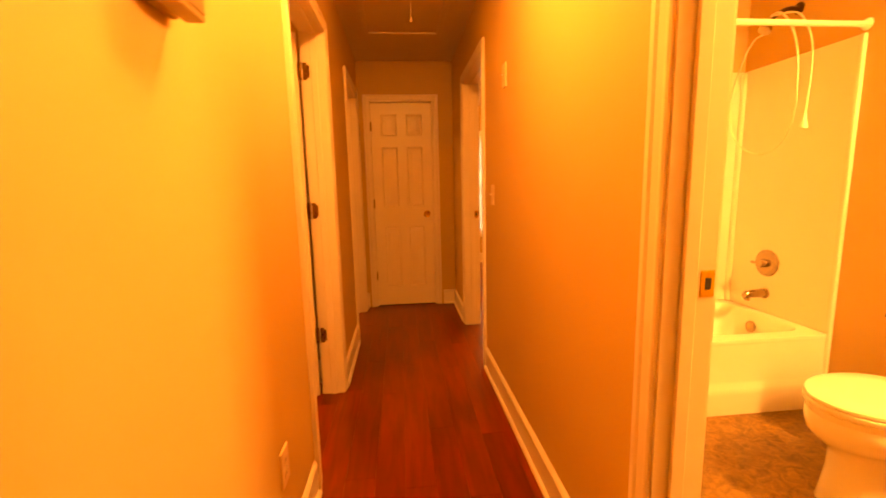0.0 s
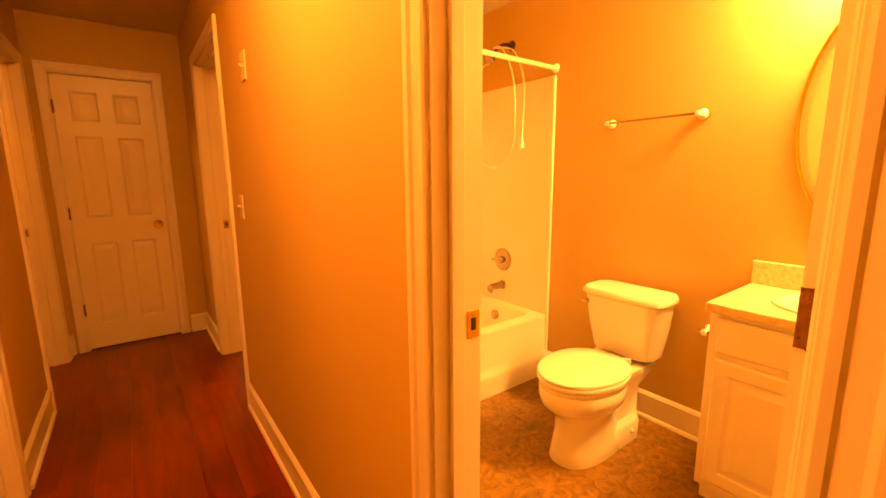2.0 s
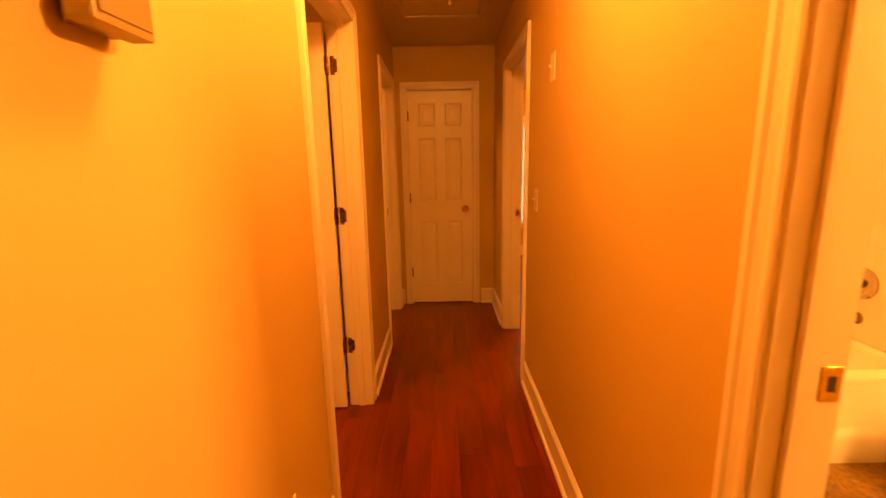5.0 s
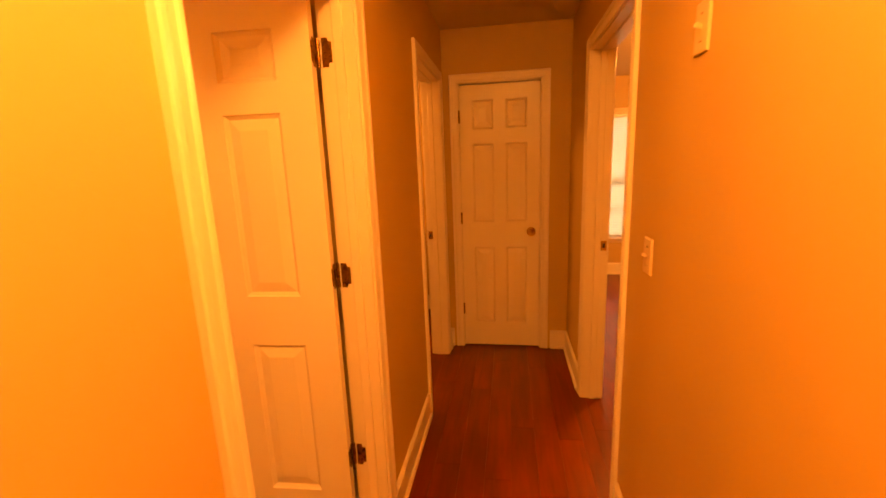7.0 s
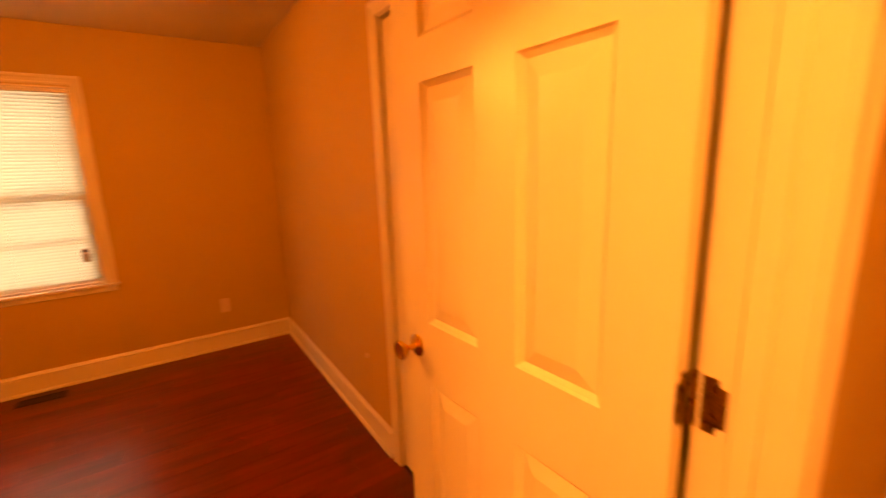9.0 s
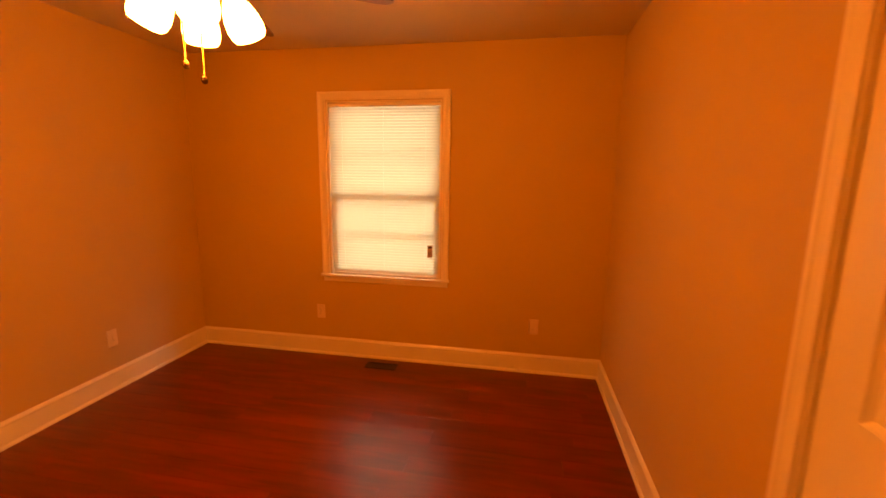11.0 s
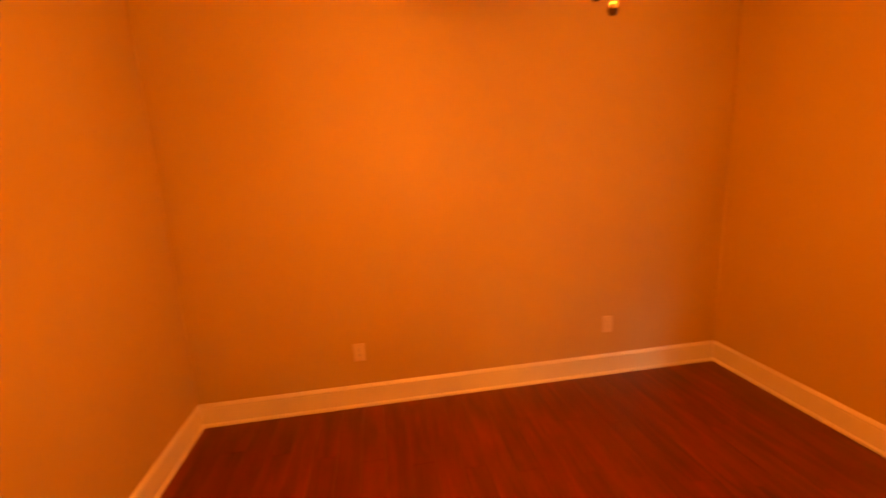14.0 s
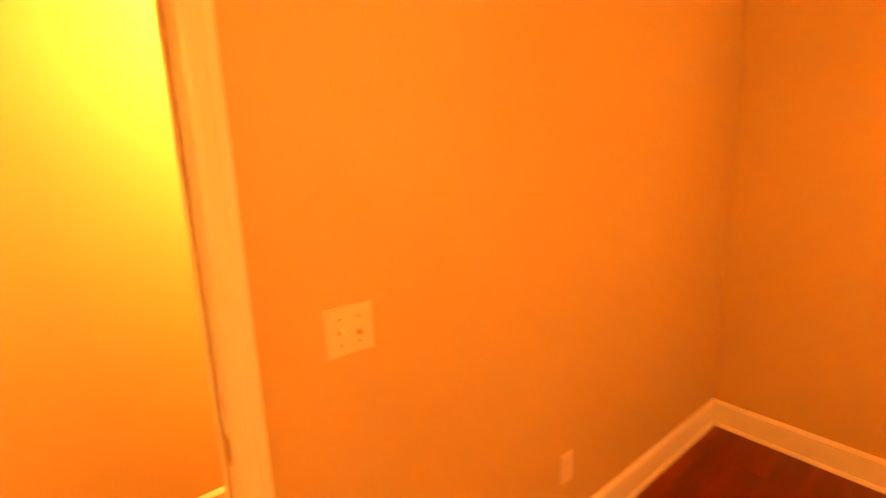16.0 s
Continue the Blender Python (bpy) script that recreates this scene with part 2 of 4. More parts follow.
def slab_with_holes(along, a0, a1, t0, t1, z1, holes):
    """A wall along x or y from a0 to a1, between t0 and t1 across, with holes (from, to, bottom, top)."""
    bm = bmesh.new()

    def put(p, q, za, zb):
        if q - p > 1e-4 and zb - za > 1e-4:
            box(bm, *((p, q, t0, t1) if along == "x" else (t0, t1, p, q)), za, zb)
    at = a0
    for h0, h1, zb, zt in sorted(holes):
        put(at, h0, 0, z1)
        put(h0, h1, 0, zb)
        put(h0, h1, zt, z1)
        at = h1
    put(at, a1, 0, z1)
    return bm


# ---------------------------------------------------------------- the plan
HW, HE = -0.31, 0.608            # hall faces
T = 0.116                       # partition thickness
BE = HW - T                     # bedroom's east face
BW, BS, BN = -3.91, -0.83, 2.48  # bedroom faces
XB, XE = HE + T, 2.29           # bathroom faces west and east
TUBF, TUBN = 1.79, 2.50         # tub front and bathroom north face
HN, HS = 4.13, -1.7             # hall ends
H = 2.40
DH = 2.045                      # door opening height
BED, DR2 = (1.530, 2.325), (3.20, 3.97)
BATH, RM3 = (0.147, 0.722), (2.59, 3.43)
FAR = (-0.21, 0.415)
CLO = (-1.81, -1.05)
R3N, R3E = 6.40, 3.6
WIN = (0.37, 1.262, 0.69, 2.02)    # bedroom window opening: y0, y1, z0, z1
WIN3 = (0.87, 1.68, 0.47, 1.97)     # far room's window opening: x0, x1, z0, z1

structure("wall_hall_west", slab_with_holes("y", HS, HN + T, BE, HW, H, [(*BED, 0, DH), (*DR2, 0, DH)]), WALL,
          "tan painted drywall along the hallway with two doorways", "wall")
structure("wall_hall_east", slab_with_holes("y", HS, HN + T, HE, XB, H, [(*BATH, 0, DH), (*RM3, 0, DH)]), WALL,
          "tan painted drywall along the hallway with two doorways", "wall")
structure("wall_hall_north", slab_with_holes("x", HW, HE, HN, HN + T, H, [(*FAR, 0, DH)]), WALL, "tan painted wall at the hallway's end around a door", "wall")
structure("wall_hall_south", B(HW, HE, HS - T, HS, 0, H), WALL, "tan painted plain wall closing the hallway", "wall")
structure("wall_bedroom_west", slab_with_holes("y", BS - T, BN + T, BW - 0.14, BW, H, [WIN]), WALL, "tan painted bedroom wall with one window", "wall")
structure("wall_bedroom_south", B(BW, BE, BS - T, BS, 0, H), WALL, "tan painted plain bedroom wall", "wall")
structure("wall_bedroom_north", slab_with_holes("x", BW, BE, BN, BN + T, H, [(*CLO, 0, DH)]), WALL, "tan painted bedroom wall with a closet door", "wall")
structure("wall_bath_east", B(XE, XE + T, -1.0, TUBN + T, 0, H), WALL, "tan painted bathroom wall behind the toilet", "wall")
structure("wall_bath_north", B(XB, XE, TUBN, TUBN + T, 0, H), WALL, "tan painted bathroom wall behind the tub", "wall")
structure("wall_bath_south", B(XB, XE, -1.0 - T, -1.0, 0, H), WALL, "tan painted plain bathroom wall", "wall")
structure("wall_room_north", slab_with_holes("x", XB, R3E, R3N, R3N + 0.14, H, [WIN3]), WALL, "tan painted wall with a window in the far room", "wall")
structure("wall_room_east", B(R3E, R3E + T, TUBN + T, R3N, 0, H), WALL, "tan painted plain wall of the far room", "wall")
structure("wall_room_south", B(XE + T, R3E, TUBN, TUBN + T, 0, H), WALL, "tan painted plain wall of the far room", "wall")
structure("wall_room_west", B(HE, XB, HN + T, R3N, 0, H), WALL, "tan painted plain wall of the far room", "wall")
structure("wall_side_room_north", B(-2.3, BE, 5.0, 5.0 + T, 0, H), WALL, "tan painted plain wall of the side room", "wall")
structure("wall_side_room_west", B(-2.3 - T, -2.3, BN + T, 5.0 + T, 0, H), WALL, "tan painted plain wall of the side room", "wall")
structure("wall_side_room_east", B(BE, HW, HN + T, 5.0 + T, 0, H), WALL, "tan painted plain wall of the side room", "wall")
structure("wall_side_room_south", B(-2.3, BE, 2.95, 3.05, 0, H), WALL, "tan painted plain wall of the side room", "wall")
structure("wall_closet_back", B(FAR[0] - 0.1, FAR[1] + 0.1, HN + 0.6, HN + 0.66, 0, H), WALL, "plain wall behind the hallway closet door", "wall")
structure("ceiling_hall", B(HW - 0.05, HE + 0.05, HS - 0.05, HN + 0.05, H, H + 0.08), CEIL, "off-white textured hallway ceiling", "ceiling")
structure("ceiling_bedroom", B(BW - 0.05, BE + 0.05, BS - 0.05, BN + 0.05, H, H + 0.08), CEIL, "off-white textured bedroom ceiling", "ceiling")
structure("ceiling_bathroom", B(XB - 0.05, XE + 0.05, -1.05, TUBN + 0.05, H, H + 0.08), CEIL, "off-white bathroom ceiling", "ceiling")
structure("ceiling_room", B(XB - 0.05, R3E + 0.05, TUBN + 0.06, R3N + 0.05, H, H + 0.08), CEIL, "off-white ceiling of the far room", "ceiling")
structure("ceiling_side_room", B(-2.35, BE + 0.05, BN + 0.06, 5.05, H, H + 0.08), CEIL, "off-white ceiling of the side room", "ceiling")
# unseen slab added above the ceilings; it blocks the sky's light
structure("unseen_roof_slab", B(-4.2, 3.9, -1.9, 6.7, H + 0.085, H + 0.12), SUB, "plain flat unseen deck over the rooms, shutting out the sky", "roof")
structure("ground", B(-60, 60, -60, 60, -0.5, -0.3), material("lawn_ground", (0.06, 0.075, 0.03), 0.9, var=0.3, scale=0.8, fine=30, bump=0.4),
          "plain lawn outside the house", "ground")
FLOOR = structure("floor", B(-4.05, 3.7, -1.85, 6.55, -0.3, -0.010), SUB, "dark cherry laminate plank floor", "floor")
structure("floor_bathroom", B(XB - 0.06, XE + 0.01, -1.02, TUBN + 0.01, -0.012, 0.001), VINYL, "mottled brown stone-look vinyl bathroom floor", "floor")


# ---------------------------------------------------------------- trim
def wall_matrix(x, y, side):
    """Local x runs along the wall, local -y points into the room. side: where the room lies from the wall."""
    return pose(x, y, 0, 0, 0, {"s": 0, "e": 90, "n": 180, "w": 270}[side])


CASING = ((0.0, 0.0), (0.0, 0.009), (0.005, 0.012), (0.014, 0.012), (0.018, 0.0095), (0.036, 0.0125), (0.043, 0.017), (0.056, 0.018), (0.060, 0.015), (0.060, 0.0))


def casing(parent, w, h, m):
    """Moulded white casing round an opening w wide and h high, its mitred legs and head as parts."""
    g = 0.006
    path = [(-g, 0.0), (-g, h + g), (w + g, h + g), (w + g, 0.0)]
    outs = [(-1, 0), (-1, 1), (1, 1), (1, 0)]
    for i, nm in ((0, "casing_leg"), (1, "casing_head"), (2, "casing_leg")):
        bm = bmesh.new()
        rings = [[m @ Vector((path[k][0] + outs[k][0] * u, -d, path[k][1] + outs[k][1] * u)) for u, d in CASING] for k in (i, i + 1)]
        ring_loft(bm, rings)
        part(nm, bm, TRIM, parent)


BASE = ((0.0, 0.0), (0.024, 0.0), (0.024, 0.005), (0.021, 0.013), (0.0145, 0.018), (0.011, 0.019), (0.011, 0.112), (0.0095, 0.116), (0.014, 0.121), (0.0145, 0.128), (0.010, 0.136), (0.0055, 0.142), (0.003, 0.146), (0.0, 0.147))


def baseboard(x0, y0, x1, y1):
    """A moulded baseboard; the room lies to the left of the way from the first to the second point."""
    a, b = Vector((x0, y0, 0.001)), Vector((x1, y1, 0.001))
    d = (b - a).normalized()
    nrm = Vector((-d.y, d.x, 0))
    bm = bmesh.new()
    ring_loft(bm, [[p + nrm * u + Vector((0, 0, z)) for u, z in BASE] for p in (a, b)])
    return structure("baseboard", bm, TRIM, "white painted moulded baseboard with shoe strip", "baseboard")


C = 0.066   # casing's reach beside an opening
for run in ((HW, BED[0] - C, HW, HS), (HW, DR2[0] - C, HW, BED[1] + C), (HW, HN, HW, DR2[1] + C),
            (HE, HS, HE, BATH[0] - C), (HE, BATH[1] + C, HE, RM3[0] - C), (HE, RM3[1] + C, HE, HN),
            (FAR[0] - C, HN, HW, HN), (HE, HN, FAR[1] + C, HN),
            (BE, BS, BE, BED[0] - C), (BE, BED[1] + C, BE, BN),
            (BW, BS, BE, BS), (BW, BN, BW, BS), (CLO[0] - C, BN, BW, BN), (BE, BN, CLO[1] + C, BN),
            (XE, 0.705, XE, TUBF - 0.012), (R3E, R3N, XB, R3N), (BE, 5.0, -2.3, 5.0)):
    baseboard(*run)


def doorway(name, label, m, w, sides=True, stop=0.045, depth=T):
    """Jambs, stops and casings of an opening. Local x along the wall from 0 to w, y from 0 (near face) to depth."""
    p = thing(name, label, "door frame", m, kind="structure")
    j = 0.018
    part("jamb", B(0, j, -0.001, depth + 0.001, 0, DH, b=0.0015), TRIM, p)
    part("jamb", B(w - j, w, -0.001, depth + 0.001, 0, DH, b=0.0015), TRIM, p)
    part("head_jamb", B(j, w - j, -0.001, depth + 0.001, DH - j, DH, b=0.0015), TRIM, p)
    s0, s1 = stop, stop + 0.034
    part("stop", B(j, j + 0.011, s0, s1, 0, DH - j, b=0.003), TRIM, p)
    part("stop", B(w - j - 0.011, w - j, s0, s1, 0, DH - j, b=0.003), TRIM, p)
    part("stop", B(j + 0.011, w - j - 0.011, s0, s1, DH - j - 0.011, DH - j, b=0.003), TRIM, p)
    inner = w - 2 * j
    casing(p, inner, DH - j, pose(j, 0, 0))
    if sides:
        casing(p, inner, DH - j, pose(j, depth, 0) @ Matrix.Diagonal((1, -1, 1, 1)))
    return p


def strike_plate(parent, x, y, z, sgn):
    """A brass strike on a jamb's face at local x, facing along x by sgn."""
    s = part("strike_plate", B(x - 0.001, x + sgn * 0.0022, y - 0.016, y + 0.016, z - 0.029, z + 0.029, b=0.0008), BRASS, parent, "worn brass strike plate")
    # solid dark block painted as the hole's inner shade
    part("latch_hole", B(x, x + sgn * 0.0026, y - 0.006, y + 0.007, z - 0.013, z + 0.013), SLOT_SHADE, s)
    for dz in (-0.021, 0.021):
        part("screw", lathe(bmesh.new(), [(0.0038, 0), (0.003, 0.0012), (0, 0.0014)], 10, pose(x + sgn * 0.002, y, z + dz, 0, 90 * sgn, 0)), BRASS, s)


# frames of the doorways along the hallway
d_bath = doorway("door_frame_bathroom", "white painted door frame of the open bathroom", wall_matrix(HE, BATH[1], "w"), BATH[1] - BATH[0], stop=0.036)
strike_plate(d_bath, 0.018, 0.098, 0.995, 1)
d_r3 = doorway("door_frame_room", "white painted door frame of the far room", wall_matrix(HE, RM3[1], "w"), RM3[1] - RM3[0])
strike_plate(d_r3, 0.018, 0.098, 0.97, 1)
d_bed = doorway("door_frame_bedroom", "white painted door frame of the open bedroom", wall_matrix(HW, BED[0], "e"), BED[1] - BED[0], stop=0.036)
strike_plate(d_bed, 0.018, 0.098, 0.92, 1)
d_2 = doorway("door_frame_side_room", "white painted door frame of the side room", wall_matrix(HW, DR2[0], "e"), DR2[1] - DR2[0])
strike_plate(d_2, DR2[1] - DR2[0] - 0.018, 0.098, 0.95, -1)
d_far = doorway("door_frame_closet", "white painted frame of the closed hallway door", wall_matrix(FAR[0], HN, "s"), FAR[1] - FAR[0], sides=False, stop=0.04)
d_clo = doorway("door_frame_bedroom_closet", "white painted frame of the bedroom closet door", wall_matrix(CLO[0], BN, "s"), CLO[1] - CLO[0], sides=False, stop=0.063)

ROWS_Z = ((0.226, 0.838), (1.023, 1.65), (1.75, 1.905))
HALL_ROWS = ((0.204, 0.822), (1.017, 1.60), (1.705, 1.91))


def door_leaf(name, label, m, w, swing_knob=True, knob_x=None, stile=0.108, mull=0.10, back=True, rows=ROWS_Z):
    """A six-panel door from local x=0 to w, its shown face on local y=0, slab behind it."""
    kx = w - 0.062 if knob_x is None else knob_x
    d = thing(name, label, "door", m, kind="")
    th, z0, h = 0.035, 0.012, 2.004
    pw = (w - 2 * stile - mull) / 2
    xs = [0, stile, stile + pw, stile + pw + mull, w - stile, w]
    zs = [z0, *(v for r in rows for v in r), z0 + h]
    bm = bmesh.new()
    for y, sg in ((0.0, 1), (th, -1)):
        for i in range(5):
            for k in range(7):
                a, b, c, e = xs[i], xs[i + 1], zs[k], zs[k + 1]
                if i in (1, 3) and k in (1, 3, 5):
                    rings = [[(a + u, y + sg * dp, c + u), (b - u, y + sg * dp, c + u), (b - u, y + sg * dp, e - u), (a + u, y + sg * dp, e - u)]
                             for u, dp in ((0, 0), (0.004, 0.006), (0.014, 0.0135), (0.03, 0.0135))]
                    ring_loft(bm, [[Vector(p) for p in r] for r in rings], cap0=False)
                else:
                    bm.faces.new([bm.verts.new(p) for p in ((a, y, c), (b, y, c), (b, y, e), (a, y, e))])
    for q in (((0, 0), (0, th)), ((w, 0), (w, th))):
        bm.faces.new([bm.verts.new((x, y, z)) for (x, y), z in ((q[0], z0), (q[1], z0), (q[1], z0 + h), (q[0], z0 + h))])
    for z in (z0, z0 + h):
        bm.faces.new([bm.verts.new(p) for p in ((0, 0, z), (w, 0, z), (w, th, z), (0, th, z))])
    bmesh.ops.remove_doubles(bm, verts=bm.verts, dist=1e-5)
    part("slab", bm, DOOR, d)
    for y, sg in ((0.0, 1), (th, -1)) if back else ((0.0, 1),):
        for i in (1, 3):
            for c, e in rows:
                a, b = xs[i], xs[i + 1]
                bm = bmesh.new()
                ring_loft(bm, [[Vector(p) for p in ((a + u, y + sg * dp, c + u), (b - u, y + sg * dp, c + u), (b - u, y + sg * dp, e - u), (a + u, y + sg * dp, e - u))]
                               for u, dp in ((0.016, 0.0150), (0.016, 0.0130), (0.050, 0.0035), (0.053, 0.0030))])
                part("panel", bm, DOOR, d)
    if swing_knob:
        for y, sg in ((0.0, -1), (th, 1)) if back else ((0.0, -1),):
            mk = pose(kx, y, 0.94, 90 if sg < 0 else -90, 0, 0)
            k = part("knob", lathe(bmesh.new(), [(0.012, 0.004), (0.0085, 0.012), (0.008, 0.032), (0.012, 0.038), (0.022, 0.046), (0.0275, 0.054), (0.0275, 0.060), (0.024, 0.064), (0.018, 0.0625), (0.006, 0.0605), (0, 0.0605)], 24, mk),
                     BRASS, d, "polished brass knob", True)
            part("rose", lathe(bmesh.new(), [(0.033, 0), (0.033, 0.003), (0.029, 0.006), (0.016, 0.009), (0.010, 0.012)], 28, mk), BRASS, k, smooth=True)
    ex = w if kx > w / 2 else 0.0
    part("latch_plate", B(ex - 0.0012, ex + 0.0012, th / 2 - 0.012, th / 2 + 0.012, 0.912, 0.968, b=0.0006), BRASS, d, "brass latch plate")
    return d


def hinge(parent, m):
    """A butt hinge with rounded leaves; the pin on local z, leaves to both sides along x."""
    hp = part("hinge", lathe(bmesh.new(), [(0.003, -0.0455), (0.0062, -0.0442), (0.0062, 0.0442), (0.003, 0.0455)], 14, m), HINGE, parent, "bronze butt hinge", True)
    for sg in (-1, 1):
        bm = bmesh.new()
        box(bm, 0.003 * sg, 0.034 * sg, 0.003, 0.0055, -0.044, 0.044)
        es = [e for e in bm.edges if all(abs(v.co.x) > 0.03 for v in e.verts) and abs(e.verts[0].co.y - e.verts[1].co.y) > 0.001]
        bmesh.ops.bevel(bm, geom=es, offset=0.012, segments=4, affect="EDGES")
        bm.transform(m)
        part("leaf", bm, HINGE, hp)
        for dz in (-0.03, 0, 0.03):
            part("screw", lathe(bmesh.new(), [(0.0042, 0), (0.0035, 0.001), (0, 0.0012)], 8, m @ pose((0.015 + (dz == 0) * 0.010) * sg, 0.0032, dz, 90, 0, 0)), BRASS, hp)


# closed door at the end of the hallway, hinges on its left
far_door = door_leaf("hallway_door", "closed white six-panel door at the hallway's end", pose(FAR[0] + 0.021, HN + 0.004, 0), FAR[1] - FAR[0] - 0.042, stile=0.092, mull=0.09, back=False, rows=HALL_ROWS)
for z in (0.32, 1.05, 1.80):
    hinge(far_door, pose(-0.003, -0.002, z))
# bedroom door, swung open beside the closet, its hinges in the gap
BANG = 2.8
BDW = 0.77
bed_door = door_leaf("bedroom_door", "open white six-panel bedroom door with brass knob",
                     pose(BE - 0.018 - BDW * math.cos(radians(BANG)), 2.268 - BDW * math.sin(radians(BANG)), 0, 0, 0, BANG), BDW, knob_x=0.062, stile=0.122, mull=0.122)


def leaf_mesh(m, w=0.034, h=0.089):
    """A hinge leaf with rounded outer corners, lying on local xz."""
    bm = bmesh.new()
    box(bm, 0, w, -0.0012, 0.0012, -h / 2, h / 2)
    es = [e for e in bm.edges if all(v.co.x > w / 2 for v in e.verts) and abs(e.verts[0].co.y - e.verts[1].co.y) > 0.001]
    bmesh.ops.bevel(bm, geom=es, offset=0.013, segments=5, affect="EDGES")
    bm.transform(m)
    return bm


jw = BED[1] - BED[0] - 0.018
for z in (0.366, 1.090, 1.832):
    hp = part("hinge", lathe(bmesh.new(), [(0.003, -0.0455), (0.0062, -0.0442), (0.0062, 0.0442), (0.003, 0.0455)], 14, pose(BDW + 0.009, 0.0405, z)), HINGE, bed_door, "bronze butt hinge", True)
    part("leaf", leaf_mesh(pose(BDW + 0.0005, 0.036, z, 0, 0, -90)), HINGE, hp)
    part("hinge_leaf", leaf_mesh(pose(jw - 0.0005, 0.113, z, 0, 0, -90)), HINGE, d_bed, "bronze hinge leaf let into the jamb")
    for dz, dy in ((-0.028, 0.016), (0, 0.026), (0.028, 0.016)):
        part("screw", lathe(bmesh.new(), [(0.0042, 0), (0.0035, 0.001), (0, 0.0013)], 8, pose(BDW + 0.0015, 0.036 - dy, z + dz, 0, 90, 0)), BRASS, hp)
bath_door = door_leaf("bathroom_door", "white six-panel bathroom door swung fully open", pose(XB + 0.006, 0.168, 0), 0.535, stile=0.085, mull=0.08)
for z in (0.37, 1.14, 1.825):
    hp = part("hinge", lathe(bmesh.new(), [(0.003, -0.0455), (0.0062, -0.0442), (0.0062, 0.0442), (0.003, 0.0455)], 14, pose(-0.004, -0.003, z)), HINGE, bath_door, "bronze butt hinge", True)
    part("leaf", leaf_mesh(pose(-0.0016, 0.001, z, 0, 0, 90), 0.034, 0.092), HINGE, hp)
clo_door = door_leaf("closet_door", "closed white six-panel bedroom closet door", pose(CLO[0] + 0.021, BN + 0.012, 0), CLO[1] - CLO[0] - 0.042, swing_knob=False, back=False)


# ---------------------------------------------------------------- windows and blinds
def window_unit(name, label, m, w, z0, z1, watts, tag=False):
    """A sash window in its opening with casing, stool, apron and a lowered mini blind. Local x along the wall, -y into the room."""
    p = thing(name, label, "window", m, kind="structure")
    h = z1 - z0
    casing(p, w, h, pose(0, 0, z0))
    part("window_sill", B(-0.075, w + 0.075, -0.034, 0.13, z0 - 0.019, z0 - 0.001, b=0.004, seg=2), TRIM, p, "white painted window stool")
    part("apron", B(-0.06, w + 0.06, -0.012, -0.0005, z0 - 0.060, z0 - 0.023, b=0.003), TRIM, p)
    for a, b in ((-0.001, 0.012), (w - 0.012, w + 0.001)):
        part("jamb", B(a, b, -0.002, 0.135, z0, z1), TRIM, p)
    part("head_jamb", B(0.012, w - 0.012, -0.002, 0.135, z1 - 0.012, z1), TRIM, p)
    mid = z0 + h * 0.468
    for sz0, sz1, sy in ((z0 + 0.001, mid + 0.02, 0.040), (mid - 0.02, z1 - 0.013, 0.070)):
        s = part("sash", box(box(box(B(0.013, 0.058, sy, sy + 0.028, sz0, sz1, b=0.002), w - 0.058, w - 0.013, sy, sy + 0.028, sz0, sz1, b=0.002),
                                 0.058, w - 0.058, sy, sy + 0.028, sz0, sz0 + 0.042, b=0.002), 0.058, w - 0.058, sy, sy + 0.028, sz1 - 0.042, sz1, b=0.002), TRIM, p)
        g = part("pane", B(0.056, w - 0.056, sy + 0.011, sy + 0.015, sz0 + 0.04, sz1 - 0.04), GLASS, s)
        g.visible_shadow = False
        part("glazing_bar", B(0.058, w - 0.058, sy + 0.006, sy + 0.022, (sz0 + sz1) / 2 - 0.008, (sz0 + sz1) / 2 + 0.008), TRIM, s)
    window_lamp(m @ pose(w / 2, 0.165, (z0 + z1) / 2, -90, 0, 0), w - 0.03, h - 0.03, watts)
    bl = thing(name.replace("window", "mini_blind"), "lowered white mini blind with closed slats glowing in daylight", "window blind", m, "mini blinds")
    part("headrail", B(0.014, w - 0.014, 0.004, 0.032, z1 - 0.040, z1 - 0.016, b=0.002), TRIM, bl)
    part("bottom_rail", B(0.022, w - 0.022, 0.011, 0.029, z0 + 0.003, z0 + 0.013, b=0.002), TRIM, bl)
    n = int((h - 0.075) / 0.0215)
    bm = bmesh.new()
    ang = radians(69)
    rows = []
    for i in range(5):
        u = (i / 4 - 0.5) * 0.0285
        bow = 0.0025 * (1 - (2 * i / 4 - 1) ** 2)
        rows.append((u * math.cos(ang) - bow * math.sin(ang), u * math.sin(ang) + bow * math.cos(ang)))
    ring_loft(bm, [[Vector((x, a, b)) for x in (0.0135, w - 0.0135)] for a, b in rows], False, False, closed=False)
    me = finish("slat", bm, SLAT, True)
    for i in range(n):
        s = new("slat", me)
        s.parent = bl
        s.location = (0, 0.020, z1 - 0.053 - i * 0.0215)
        s.rotation_euler = (radians(random.uniform(-2.5, 2.5)), 0, 0)
    for x in (0.12, w / 2, w - 0.12):
        part("ladder_cord", tube(bmesh.new(), [(x, 0.0055, z0 + 0.012), (x, 0.0055, z1 - 0.04)], 0.0007, 5), CORD, bl)
    if tag:
        tg = part("warning_tag", B(w - 0.101, w - 0.061, 0.0015, 0.0025, z0 + 0.166, z0 + 0.261), TAGM, bl, "small printed card hung on the blind")
        part("print_bar", B(w - 0.097, w - 0.065, 0.0008, 0.0014, z0 + 0.238, z0 + 0.254), INK, tg)
